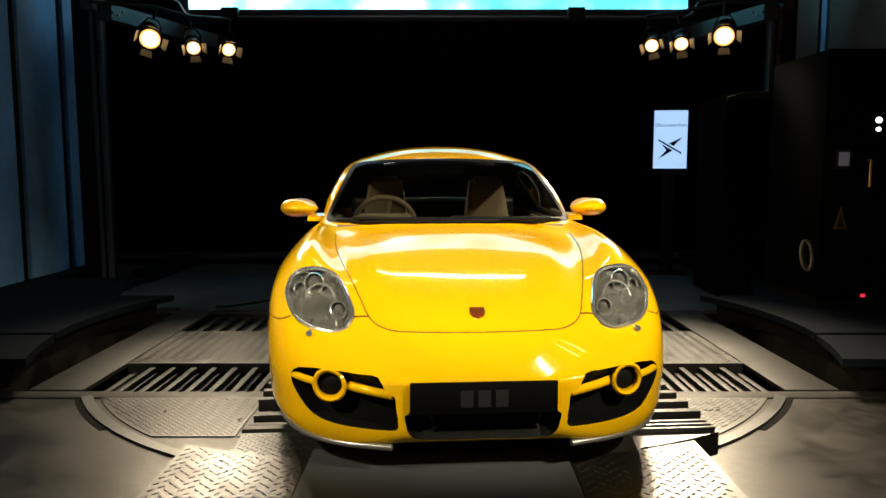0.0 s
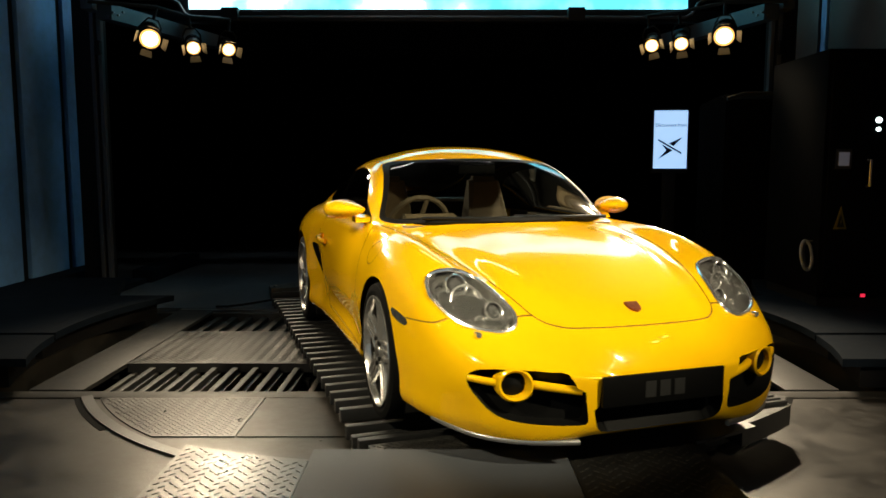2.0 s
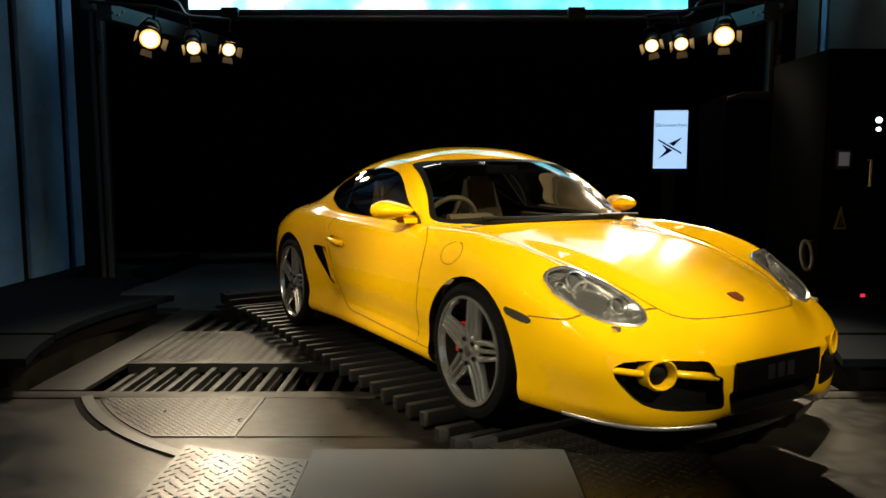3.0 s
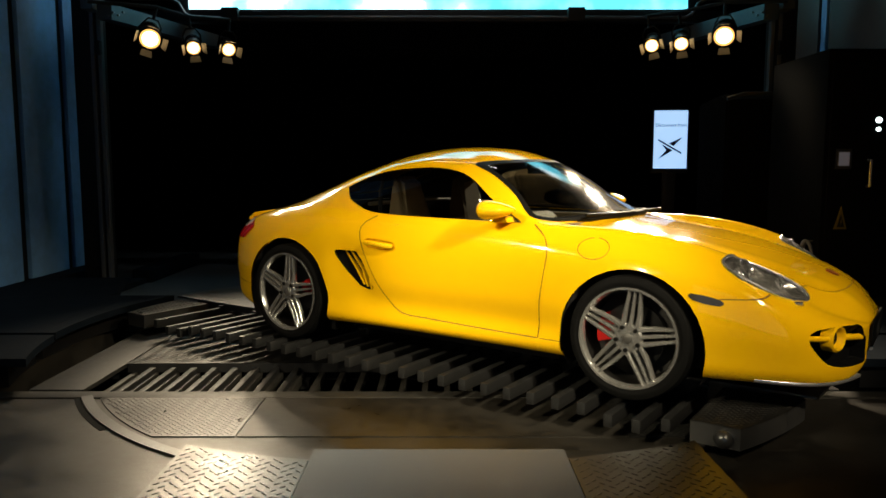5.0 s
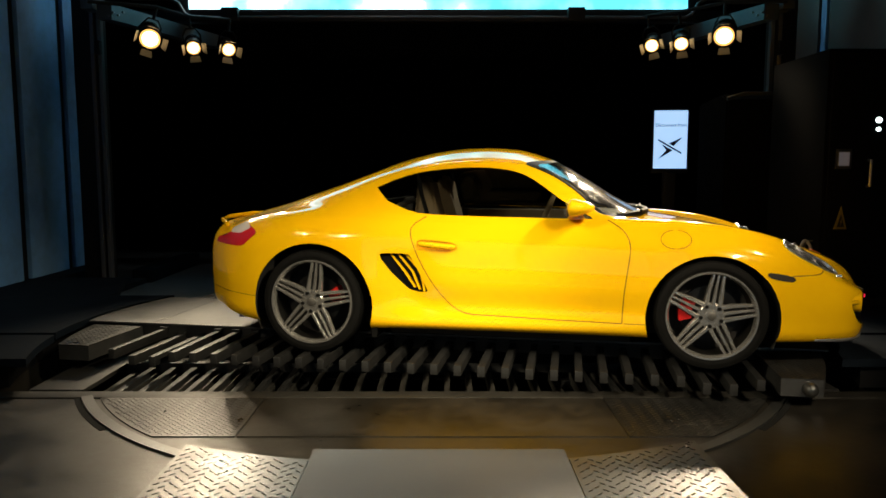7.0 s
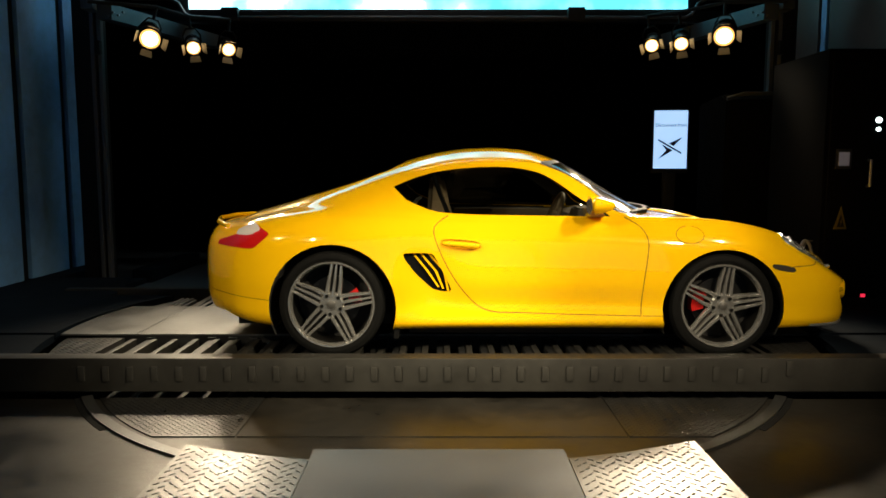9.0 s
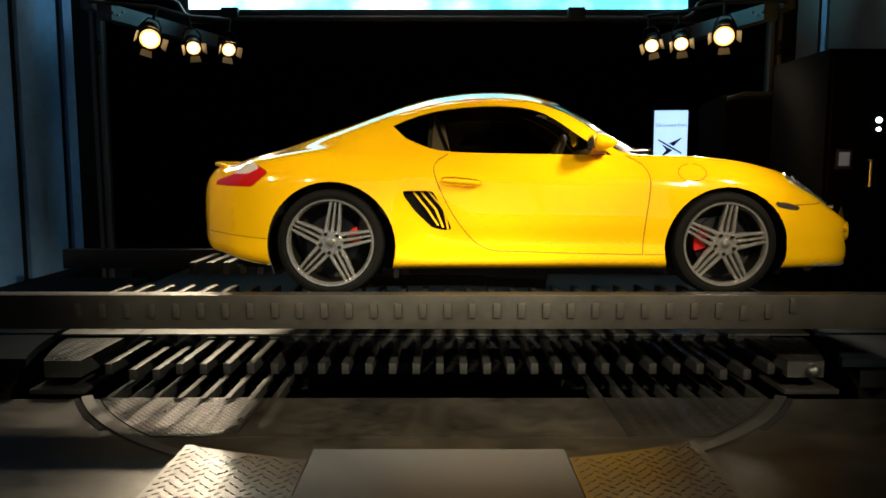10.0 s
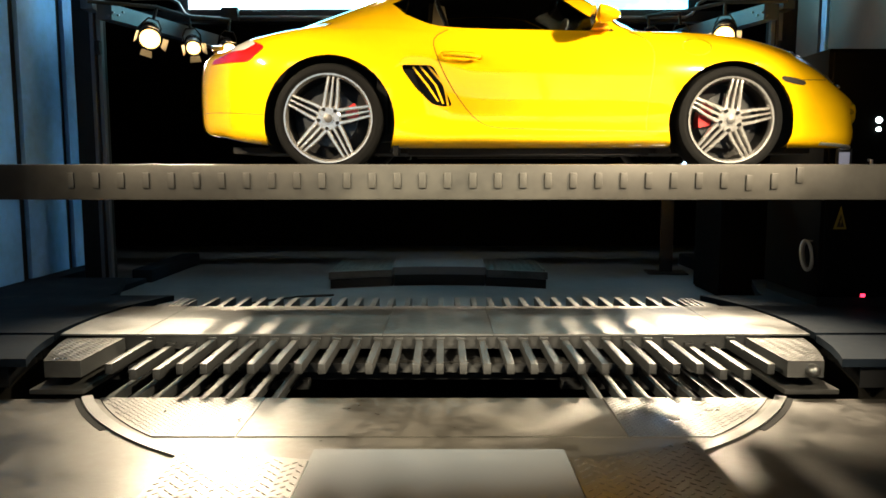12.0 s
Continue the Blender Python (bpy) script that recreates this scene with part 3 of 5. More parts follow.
tri = part("warning_sign", prism(B(), [(3.215, 0.845), (3.32, 0.845), (3.268, 1.03)], CY - 0.008, CY - 0.001, flat), M_SIGN, dr, "yellow warning triangle")
part("sign_field", prism(B(), [(3.238, 0.862), (3.298, 0.862), (3.268, 0.965)], CY - 0.011, CY - 0.0085, flat), M_BLACK, tri)
part("bolt_mark", prism(B(), [(3.270, 0.93), (3.261, 0.90), (3.269, 0.90), (3.264, 0.872), (3.276, 0.908), (3.268, 0.908), (3.275, 0.93)], CY - 0.014, CY - 0.0115, flat), M_SIGN, tri)
HC = (3.06, CY + 0.1, 0.62)
hose = thing("hose_coil", tube(B(), [(HC[0] + 0.045 * math.cos(a), HC[1] + 0.03 * math.sin(a), HC[2] + 0.12 * math.sin(a)) for a in np.linspace(0, math.tau, 25)[:-1]], 0.012, 8, closed=True),
             material("pale_hose", (0.25, 0.25, 0.24), 0.5), "coiled pale hose hanging by the cabinet", "hose")
part("hose_loop", tube(B(), [(HC[0] + 0.02 + 0.04 * math.cos(a), HC[1] + 0.012 + 0.03 * math.sin(a), HC[2] - 0.004 + 0.115 * math.sin(a)) for a in np.linspace(0, math.tau, 25)[:-1]], 0.011, 8, closed=True), M_STEEL, hose)
part("hose_hook", cyl(B(), (HC[0] - 0.02, HC[1] + 0.03, HC[2] + 0.115), (3.16, HC[1] + 0.03, HC[2] + 0.115), 0.008, n=8), M_STEEL, hose)

box_ = empty("machine_housing", "black machine housing with sloped top beside the lift column", "machine")
bm = prism(B(), [(2.2, 0.0), (3.0, 0.0), (3.0, 2.05), (2.35, 2.10), (2.2, 2.03)], 2.93, 3.48, lambda a, b, c: (c, a, b))
bmesh.ops.bevel(bm, geom=bm.edges[:], offset=0.02, segments=2, affect="EDGES")
part("housing_body", bm, M_CABINET, box_)
part("housing_lid", tube(B(), [(2.93, 2.2, 2.04), (3.1, 2.2, 2.09), (3.48, 2.2, 2.095)], 0.02, 8), M_DARKTRIM0, box_)

# ---------------------------------------------------------------- the car
# x forward, y to its left, z up; the ground at zero
M_PAINT = material("yellow_car_paint", (0.90, 0.505, 0.003), 0.16, 0.0, coat=1.0)
M_PAINT.node_tree.nodes["Principled BSDF"].inputs["Specular IOR Level"].default_value = 0.03
M_PAINT.node_tree.nodes["Principled BSDF"].inputs["Coat Roughness"].default_value = 0.05
M_DARKTRIM = material("black_plastic_trim", (0.004, 0.004, 0.004), 0.6, vary=0.2, scale=20, spec=0.1)
M_GAP = material("dark_panel_gap", (0.20, 0.085, 0.003), 0.7)
M_GLASS = clear("tinted_car_glass", (0.27, 0.31, 0.305), rough=0.08)
M_SIDEGLASS = clear("dark_tinted_side_glass", (0.20, 0.22, 0.215))
M_REARGLASS = clear("tinted_rear_glass", (0.42, 0.47, 0.48))
M_LENS = clear("clear_lamp_lens", (0.97, 0.97, 0.97))
M_CHROME = material("bright_reflector", (0.82, 0.82, 0.82), 0.22, 0.9)
M_BOWL = material("silver_lamp_bowl", (0.52, 0.52, 0.505), 0.14, 0.9)
M_PROJECTOR = material("smoked_projector_glass", (0.10, 0.10, 0.10), 0.06, 0.2, coat=1.0)
M_RIM = material("silver_alloy_rim", (0.48, 0.47, 0.455), 0.23, 0.8, vary=0.08, scale=12)
M_BARREL = material("dark_rim_barrel", (0.018, 0.017, 0.016), 0.4, 0.5)
M_HUBCAP = material("dull_hub_cap", (0.12, 0.115, 0.11), 0.45, 0.6)
M_TYRE = material("black_tyre_rubber", (0.004, 0.004, 0.004), 0.75, vary=0.25, scale=15, bump=0.15, bump_scale=120, spec=0.1)
M_DISC = material("brake_disc_steel", (0.04, 0.04, 0.04), 0.4, 1.0, vary=0.1, scale=20)
M_RED = material("red_brake_caliper", (0.55, 0.012, 0.01), 0.35, coat=0.6)
M_TAIL = material("red_tail_lens", (0.55, 0.01, 0.01), 0.15, coat=1.0)
M_TAILCLEAR = material("clear_tail_lens", (0.75, 0.7, 0.66), 0.15, coat=1.0)
M_AMBER = material("clear_marker_lens", (0.07, 0.06, 0.05), 0.15, 0.3, coat=1.0)
M_LEATHER = material("tan_leather", (0.30, 0.21, 0.115), 0.5, vary=0.15, scale=8, bump=0.1, bump_scale=150)
M_DASH = material("brown_soft_dashboard", (0.20, 0.145, 0.085), 0.6, vary=0.15, scale=10, bump=0.1, bump_scale=150)
M_CABIN = material("dark_cabin_lining", (0.014, 0.012, 0.011), 0.8, vary=0.2, scale=8)
M_SILVER = material("silver_lip", (0.40, 0.39, 0.37), 0.32, 0.7)
M_BADGE = material("dark_red_gold_badge", (0.30, 0.07, 0.02), 0.3, 0.6, vary=0.5, scale=90)
M_PLATE = material("black_plate", (0.003, 0.003, 0.003), 0.4, spec=0.15)
M_PLATEMARK = material("grey_plate_marks", (0.012, 0.012, 0.012), 0.5)

sports_car = empty("sports_car", "glossy yellow two-door sports coupe with silver five-spoke wheels", "car", at=pose(0.04, -0.589, TOP, 0, 0, -85.9))


def curve(*pairs):
    """A smooth curve through (x, value) pairs that never overshoots."""
    xs, ys = np.array(pairs[0::2], float), np.array(pairs[1::2], float)
    h, d = np.diff(xs), np.diff(ys) / np.diff(xs)
    m = np.zeros(len(xs))
    m[0], m[-1] = d[0], d[-1]
    for i in range(1, len(xs) - 1):
        if d[i - 1] * d[i] > 0:
            w1, w2 = 2 * h[i] + h[i - 1], h[i] + 2 * h[i - 1]
            m[i] = (w1 + w2) / (w1 / d[i - 1] + w2 / d[i])

    def at(x):
        x = min(max(x, xs[0]), xs[-1])
        i = min(int(np.searchsorted(xs, x, side="right")) - 1, len(xs) - 2)
        s = (x - xs[i]) / h[i]
        return float(ys[i] * (1 + 2 * s) * (1 - s) ** 2 + m[i] * h[i] * s * (1 - s) ** 2 + ys[i + 1] * s * s * (3 - 2 * s) + m[i + 1] * h[i] * s * s * (s - 1))
    return at


X_NOSE, X_FRONT, X_REAR, X_TAIL = 2.19, 1.90, -1.95, -2.165
top_z = curve(-1.95, 0.815, -1.84, 0.862, -1.59, 0.935, -1.41, 1.0, -1.2, 1.074, -1.0, 1.15, -0.82, 1.209, -0.55, 1.278, -0.35, 1.303, -0.2, 1.308, 0.0, 1.295, 0.2, 1.243, 0.3, 1.198,
              0.54, 1.055, 0.74, 0.937, 0.84, 0.888, 0.93, 0.868, 1.1, 0.842, 1.3, 0.806, 1.5, 0.762, 1.7, 0.708, 1.9, 0.645, 2.0, 0.605, 2.08, 0.560, 2.14, 0.515, 2.19, 0.46)
half_w = curve(-2.165, 0.10, -2.16, 0.20, -2.148, 0.31, -2.122, 0.41, -2.083, 0.50, -2.04, 0.575, -1.995, 0.63, -1.95, 0.677, -1.8, 0.795, -1.55, 0.875, -1.2, 0.905, -0.9, 0.892, -0.5, 0.856, 0, 0.842, 0.5, 0.848, 0.85, 0.865, 1.2, 0.878, 1.45, 0.868, 1.65, 0.838, 1.8, 0.795, 1.9, 0.752, 1.96, 0.715, 2.02, 0.662, 2.08, 0.58, 2.12, 0.50, 2.155, 0.395, 2.175, 0.305, 2.186, 0.21, 2.19, 0.10)
under_z = curve(-1.95, 0.24, -1.7, 0.19, -1.3, 0.165, 0, 0.16, 1.3, 0.165, 1.9, 0.165)
wide_z = curve(-1.95, 0.50, -1.2, 0.53, -0.5, 0.47, 0.5, 0.46, 1.2, 0.48, 1.9, 0.40)
crest_y = curve(-1.95, 0.55, -1.7, 0.65, -1.3, 0.735, -0.9, 0.765, -0.5, 0.752, 0, 0.742, 0.5, 0.728, 0.8, 0.715, 1.2, 0.69, 1.5, 0.67, 1.7, 0.63, 1.9, 0.54)
crest_z = curve(-1.95, 0.755, -1.7, 0.835, -1.3, 0.885, -0.9, 0.895, -0.5, 0.875, 0, 0.865, 0.5, 0.86, 0.8, 0.860, 1.0, 0.856, 1.25, 0.834, 1.5, 0.783, 1.65, 0.730, 1.78, 0.66, 1.9, 0.575, 2.0, 0.51, 2.1, 0.46, 2.19, 0.42)
vale_y = curve(-1.95, 0.47, -1.7, 0.545, -1.3, 0.61, -0.9, 0.695, -0.5, 0.703, 0, 0.699, 0.4, 0.700, 0.62, 0.697, 0.8, 0.63, 1.0, 0.592, 1.25, 0.567, 1.5, 0.52, 1.7, 0.472, 1.9, 0.41)
vale_z = curve(-1.95, 0.785, -1.7, 0.853, -1.3, 0.925, -0.9, 0.98, -0.5, 1.015, 0, 1.015, 0.3, 0.98, 0.5, 0.90, 0.62, 0.872, 0.8, 0.850, 1.0, 0.818, 1.3, 0.773, 1.5, 0.734, 1.7, 0.684, 1.9, 0.608, 2.0, 0.558, 2.1, 0.50, 2.19, 0.44)
rail_y = curve(-1.95, 0.42, -1.6, 0.45, -1.2, 0.51, -0.8, 0.575, -0.4, 0.592, 0.0, 0.592, 0.2, 0.600, 0.4, 0.640, 0.6, 0.658, 0.7, 0.62, 0.8, 0.50, 1.0, 0.42, 1.5, 0.40, 1.9, 0.32)
rail_z = curve(-1.95, 0.797, -1.6, 0.885, -1.2, 1.0, -0.8, 1.105, -0.5, 1.165, -0.2, 1.19, 0.0, 1.182, 0.2, 1.135, 0.4, 1.025, 0.6, 0.892, 0.74, 0.864, 0.85, 0.852, 1.0, 0.836, 1.3, 0.797, 1.5, 0.757, 1.7, 0.703, 1.9, 0.634, 2.0, 0.588, 2.1, 0.53, 2.19, 0.45)


def section(x):
    """Half of the body's cross-section at x, from the belly's middle up to the roof's middle."""
    c = min(max(x, X_REAR), X_FRONT)
    h = min(max(x, X_REAR), X_NOSE)
    w, zb, zt = half_w(c), under_z(c), top_z(h)
    cy, cz = crest_y(c), crest_z(h)
    wz = wide_z(c)
    ry, rz = rail_y(c), rail_z(h)
    k = max(0.0, 1 - (x / 0.95) ** 4) if abs(x) < 0.95 else 0.0
    pts = [(0, zb), (0.55 * w, zb), (w - 0.06, zb + 0.004), (w - 0.018 + 0.022 * k, zb + 0.05), (w - 0.008 - 0.016 * k, 0.5 * (zb + wz) + 0.01 * k), (w, wz), (w - 0.16 * (w - cy), wz + 0.60 * (cz - wz)), (cy + 0.42 * (w - cy), cz - 0.12 * (cz - wz)), (cy, cz),
           (vale_y(c), vale_z(h)), (ry, rz), (0.72 * ry, zt - 0.45 * (zt - rz)), (0.38 * ry, zt - 0.10 * (zt - rz)), (0, zt)]
    sy = st = sb = 1.0
    mid = 0.40
    if x > X_FRONT:
        e = (x - X_FRONT) / (X_NOSE - X_FRONT)
        sy, st, sb = half_w(x) / w, (1 - e ** 7) ** 0.5, (1 - e ** 8) ** 0.3
    elif x < X_REAR:
        e = (X_REAR - x) / (X_REAR - X_TAIL)
        mid = 0.46
        sy, st, sb = half_w(x) / w, (1 - e ** 3.2) ** 0.36, (1 - e ** 2.6) ** 0.4
    return [(y * sy, mid + (z - mid) * (st if z > mid else sb)) for y, z in pts]


PER = 5


def spline(pts):
    """Centripetal Catmull-Rom through the points, PER steps a span."""
    q = [np.array(p, float) for p in pts]
    a = [np.array((-q[1][0], q[1][1]))] + q + [np.array((-q[-2][0], q[-2][1]))]
    out = []
    for i in range(1, len(a) - 2):
        p0, p1, p2, p3 = a[i - 1:i + 3]
        t0 = 0.0
        t1 = t0 + max(np.linalg.norm(p1 - p0), 1e-6) ** 0.5
        t2 = t1 + max(np.linalg.norm(p2 - p1), 1e-6) ** 0.5
        t3 = t2 + max(np.linalg.norm(p3 - p2), 1e-6) ** 0.5
        for k in range(PER):
            t = t1 + (t2 - t1) * k / PER
            a1 = (t1 - t) / (t1 - t0) * p0 + (t - t0) / (t1 - t0) * p1
            a2 = (t2 - t) / (t2 - t1) * p1 + (t - t1) / (t2 - t1) * p2
            a3 = (t3 - t) / (t3 - t2) * p2 + (t - t2) / (t3 - t2) * p3
            b1 = (t2 - t) / (t2 - t0) * a1 + (t - t0) / (t2 - t0) * a2
            b2 = (t3 - t) / (t3 - t1) * a2 + (t - t1) / (t3 - t1) * a3
            out.append((t2 - t) / (t2 - t1) * b1 + (t - t1) / (t2 - t1) * b2)
    out.append(q[-1])
    return out


def stations():
    xs = list(np.arange(X_REAR, X_FRONT, 0.035))
    k = np.linspace(0, math.pi / 2, 17)
    xs += [X_FRONT + (X_NOSE - X_FRONT) * math.sin(a) for a in k[:-1]] + [X_NOSE - 0.0005]
    xs += [X_REAR + (X_TAIL - X_REAR) * math.sin(a) for a in k[1:-1]] + [X_TAIL + 0.0005]
    return sorted(xs)


def loft_body():
    bm = bmesh.new()
    rows = []
    for x in stations():
        half = spline(section(x))
        ring = [bm.verts.new((x, -max(y, 0), z)) for y, z in half]
        ring += [bm.verts.new((x, max(y, 0), z)) for y, z in half[-2:0:-1]]
        rows.append(ring)
    n = len(rows[0])
    for a, b in zip(rows, rows[1:]):
        for k in range(n):
            bm.faces.new((a[k], b[k], b[(k + 1) % n], a[(k + 1) % n]))
    bm.faces.new(rows[0])
    bm.faces.new(rows[-1][::-1])
    # the flank is drawn in ahead of the rear wheel, and flares out again to its arch
    for v in bm.verts:
        if abs(v.co.y) > 0.6 and v.co.z < 0.8:
            lean = v.co.x + 0.62 + 0.42 * (v.co.z - 0.45)
            hollow = math.exp(-(lean / 0.15) ** 2 - ((v.co.z - 0.47) / 0.17) ** 2)
            flare = math.exp(-((v.co.x + 0.84) / 0.07) ** 2 - ((v.co.z - 0.40) / 0.20) ** 2)
            v.co.y += math.copysign(1.0, v.co.y) * (0.018 * flare - 0.042 * hollow)
    bmesh.ops.recalc_face_normals(bm, faces=bm.faces[:])
    return bm


def rounded(pts, n=5, f=0.38):
    """An outline with each corner rounded by a quadratic arc."""
    out, m = [], len(pts)
    for i in range(m):
        a, b, c = (np.array(pts[j % m], float) for j in (i - 1, i, i + 1))
        p, q = b + (a - b) * f, b + (c - b) * f
        for k in range(n):
            s = k / (n - 1)
            out.append(tuple((1 - s) ** 2 * p + 2 * s * (1 - s) * b + s * s * q))
    return out


def within(outline, u, v):
    hit, n = False, len(outline)
    for i in range(n):
        (xa, ya), (xb, yb) = outline[i], outline[(i + 1) % n]
        if (ya > v) != (yb > v) and u < (xb - xa) * (v - ya) / (yb - ya) + xa:
            hit = not hit
    return hit


def cut(bm, outline, u_axis, v_axis, keep):
    """Scores an outline, drawn in the plane of two axes, into the faces that keep() accepts. Returns the faces inside."""
    us, vs = [p[0] for p in outline], [p[1] for p in outline]
    pad = 0.02
    box_ = (min(us) - pad, max(us) + pad, min(vs) - pad, max(vs) + pad)
    w_axis = u_axis.cross(v_axis)
    n = len(outline)

    def near(f, b):
        fu = [v.co.dot(u_axis) for v in f.verts]
        fv = [v.co.dot(v_axis) for v in f.verts]
        return max(fu) > b[0] and min(fu) < b[1] and max(fv) > b[2] and min(fv) < b[3]
    tag = bm.faces.layers.int.get("pool") or bm.faces.layers.int.new("pool")
    pool = [f for f in bm.faces if keep(f.calc_center_median(), f.normal) and near(f, box_)]
    for f in bm.faces:
        f[tag] = 0
    for f in pool:
        f[tag] = 1
    for i in range(n):
        (u0, v0), (u1, v1) = outline[i], outline[(i + 1) % n]
        if math.hypot(u1 - u0, v1 - v0) < 1e-6:
            continue
        b = (min(u0, u1) - 0.004, max(u0, u1) + 0.004, min(v0, v1) - 0.004, max(v0, v1) + 0.004)
        faces = [f for f in bm.faces if f[tag] and near(f, b)]
        geom = list({e for f in faces for e in f.edges} | {v for f in faces for v in f.verts}) + faces
        no = (u_axis * (v1 - v0) - v_axis * (u1 - u0)).normalized()
        bmesh.ops.bisect_plane(bm, geom=geom, dist=1e-5, plane_co=u_axis * u0 + v_axis * v0, plane_no=no)
    out = []
    for f in bm.faces:
        if f[tag]:
            c = f.calc_center_median()
            if within(outline, c.dot(u_axis), c.dot(v_axis)):
                out.append(f)
    return out


def boundary_loop(bm):
    """The places along an open mesh's longest rim, in order."""
    nxt = {}
    for e in bm.edges:
        if e.is_boundary:
            a, b = e.verts
            nxt.setdefault(a, []).append(b)
            nxt.setdefault(b, []).append(a)
    best = []
    left = set(nxt)
    while left:
        v = left.pop()
        chain, last = [v], None
        while True:
            step = [w for w in nxt[chain[-1]] if w in left]
            if not step:
                break
            chain.append(step[0])
            left.discard(step[0])
        if len(chain) > len(best):
            best = chain
    return [v.co.copy() for v in best]


def rim_tube(loop, r):
    pts = [loop[0]]
    for p in loop[1:]:
        if (p - pts[-1]).length > 0.008:
            pts.append(p)
    if (pts[0] - pts[-1]).length < 0.006:
        pts.pop()
    return tube(bmesh.new(), pts, r, 6, closed=True)


def lift_out(bm, faces, name, mat, parent, label="", push=0.0, bowl=None):
    """Takes faces out of the body as a part of its own."""
    nb = bmesh.new()
    made = {}
    for f in faces:
        vs = []
        for v in f.verts:
            if v not in made:
                made[v] = nb.verts.new(v.co + v.normal * push)
            vs.append(made[v])
        try:
            nb.faces.new(vs)
        except ValueError:
            pass
    if push < -0.004:
        # the walls of the recess
        fs = set(faces)
        rim_old = {}
        for f in faces:
            for e in f.edges:
                if sum(1 for g in e.link_faces if g in fs) == 1 and len(e.link_faces) > 1:
                    a, b = e.verts
                    for v in (a, b):
                        if v not in rim_old:
                            rim_old[v] = nb.verts.new(v.co - v.normal * 0.0005)
                    nb.faces.new((rim_old[a], rim_old[b], made[b], made[a]))
    inner = None
    if bowl is not None:
        # a dished copy behind the cover, joined to its rim
        inner = nb.copy()
        inner.normal_update()
        mid = sum((v.co for v in inner.verts), Vector()) / len(inner.verts)
        loop = boundary_loop(nb)
        rim = {v for e in inner.edges if e.is_boundary for v in e.verts}
        for v in inner.verts:
            if v not in rim:
                v.co += Vector((-0.05, 0, -0.01)) + (mid - v.co) * 0.06
    bmesh.ops.delete(bm, geom=faces, context="FACES")
    ob = part(name, nb, mat, parent, label, smooth=50)
    if inner is not None:
        part("lamp_bowl", inner, bowl, ob, "silver lamp bowl", smooth=30)
        part("lamp_rim", rim_tube(loop, 0.0085), M_CHROME, ob, "thin silver rim")
    return ob


AX, AY, AZ = Vector((1, 0, 0)), Vector((0, 1, 0)), Vector((0, 0, 1))


def strip(pts, w):
    """The outline of a thin line of width w along points."""
    left, right = [], []
    for i, p in enumerate(pts):
        a, b = np.array(pts[max(i - 1, 0)], float), np.array(pts[min(i + 1, len(pts) - 1)], float)
        d = (b - a) / np.linalg.norm(b - a)
        nrm = np.array((-d[1], d[0])) * w / 2
        left.append(tuple(np.array(p) + nrm))
        right.append(tuple(np.array(p) - nrm))
    return left + right[::-1]


def smooth_line(pts, n=4):
    """A rounded polyline."""
    q = [np.array(p, float) for p in pts]
    out = []
    for i in range(len(q) - 1):
        p0, p1, p2, p3 = q[max(i - 1, 0)], q[i], q[i + 1], q[min(i + 2, len(q) - 1)]
        for k in range(n):
            t = k / n
            out.append(tuple(0.5 * (2 * p1 + (p2 - p0) * t + (2 * p0 - 5 * p1 + 4 * p2 - p3) * t * t + (3 * p1 - p0 - 3 * p2 + p3) * t ** 3)))
    out.append(tuple(q[-1]))
    return out


WHEEL_F, WHEEL_R = (1.190, 0.32), (-1.215, 0.329)
ARCH_F, ARCH_R = (1.195, 0.294), (-1.211, 0.307)
SIDE_WINDOW = smooth_line([(-0.845, 1.045), (-0.70, 1.105), (-0.50, 1.152), (-0.20, 1.172), (0.02, 1.150), (0.16, 1.092), (0.33, 0.972), (0.50, 0.875)], 3) + smooth_line([(0.515, 0.862), (0.2, 0.866), (-0.2, 0.872), (-0.48, 0.882), (-0.62, 0.905), (-0.76, 0.965)], 2)
HEADLAMP = smooth_line([(0.750, 0.652), (0.742, 0.700), (0.708, 0.732), (0.645, 0.744), (0.575, 0.726), (0.525, 0.690), (0.488, 0.638), (0.472, 0.598), (0.492, 0.561), (0.535, 0.545), (0.590, 0.548), (0.665, 0.565), (0.716, 0.600), (0.750, 0.652)], 3)[:-1]
SIDE_INTAKE = smooth_line([(0.700, 0.400), (0.668, 0.430), (0.555, 0.439), (0.430, 0.431), (0.372, 0.424), (0.345, 0.375), (0.314, 0.358), (0.310, 0.320), (0.302, 0.248), (0.335, 0.236), (0.435, 0.238), (0.540, 0.246), (0.615, 0.268), (0.662, 0.315), (0.695, 0.365), (0.700, 0.400)], 2)[:-1]
MID_INTAKE = rounded([(-0.255, 0.412), (0.255, 0.412), (0.262, 0.30), (0.283, 0.29), (0.268, 0.225), (0.235, 0.192), (-0.235, 0.192), (-0.268, 0.225), (-0.283, 0.29), (-0.262, 0.30)], 3, 0.25)
SIDE_VENT = rounded([(-0.775, 0.646), (-0.594, 0.644), (-0.560, 0.585), (-0.472, 0.408), (-0.530, 0.402), (-0.598, 0.418), (-0.700, 0.517), (-0.768, 0.612)], 3, 0.22)
TAIL_LAMP = rounded([(-1.725, 0.82), (-1.598, 0.758), (-1.700, 0.667), (-1.98, 0.676), (-1.97, 0.705), (-1.84, 0.745), (-1.83, 0.775)], 3, 0.14)
TAIL_CLEAR = rounded([(-1.85, 0.775), (-1.725, 0.83), (-1.662, 0.780), (-1.735, 0.745), (-1.85, 0.745)], 3, 0.2)


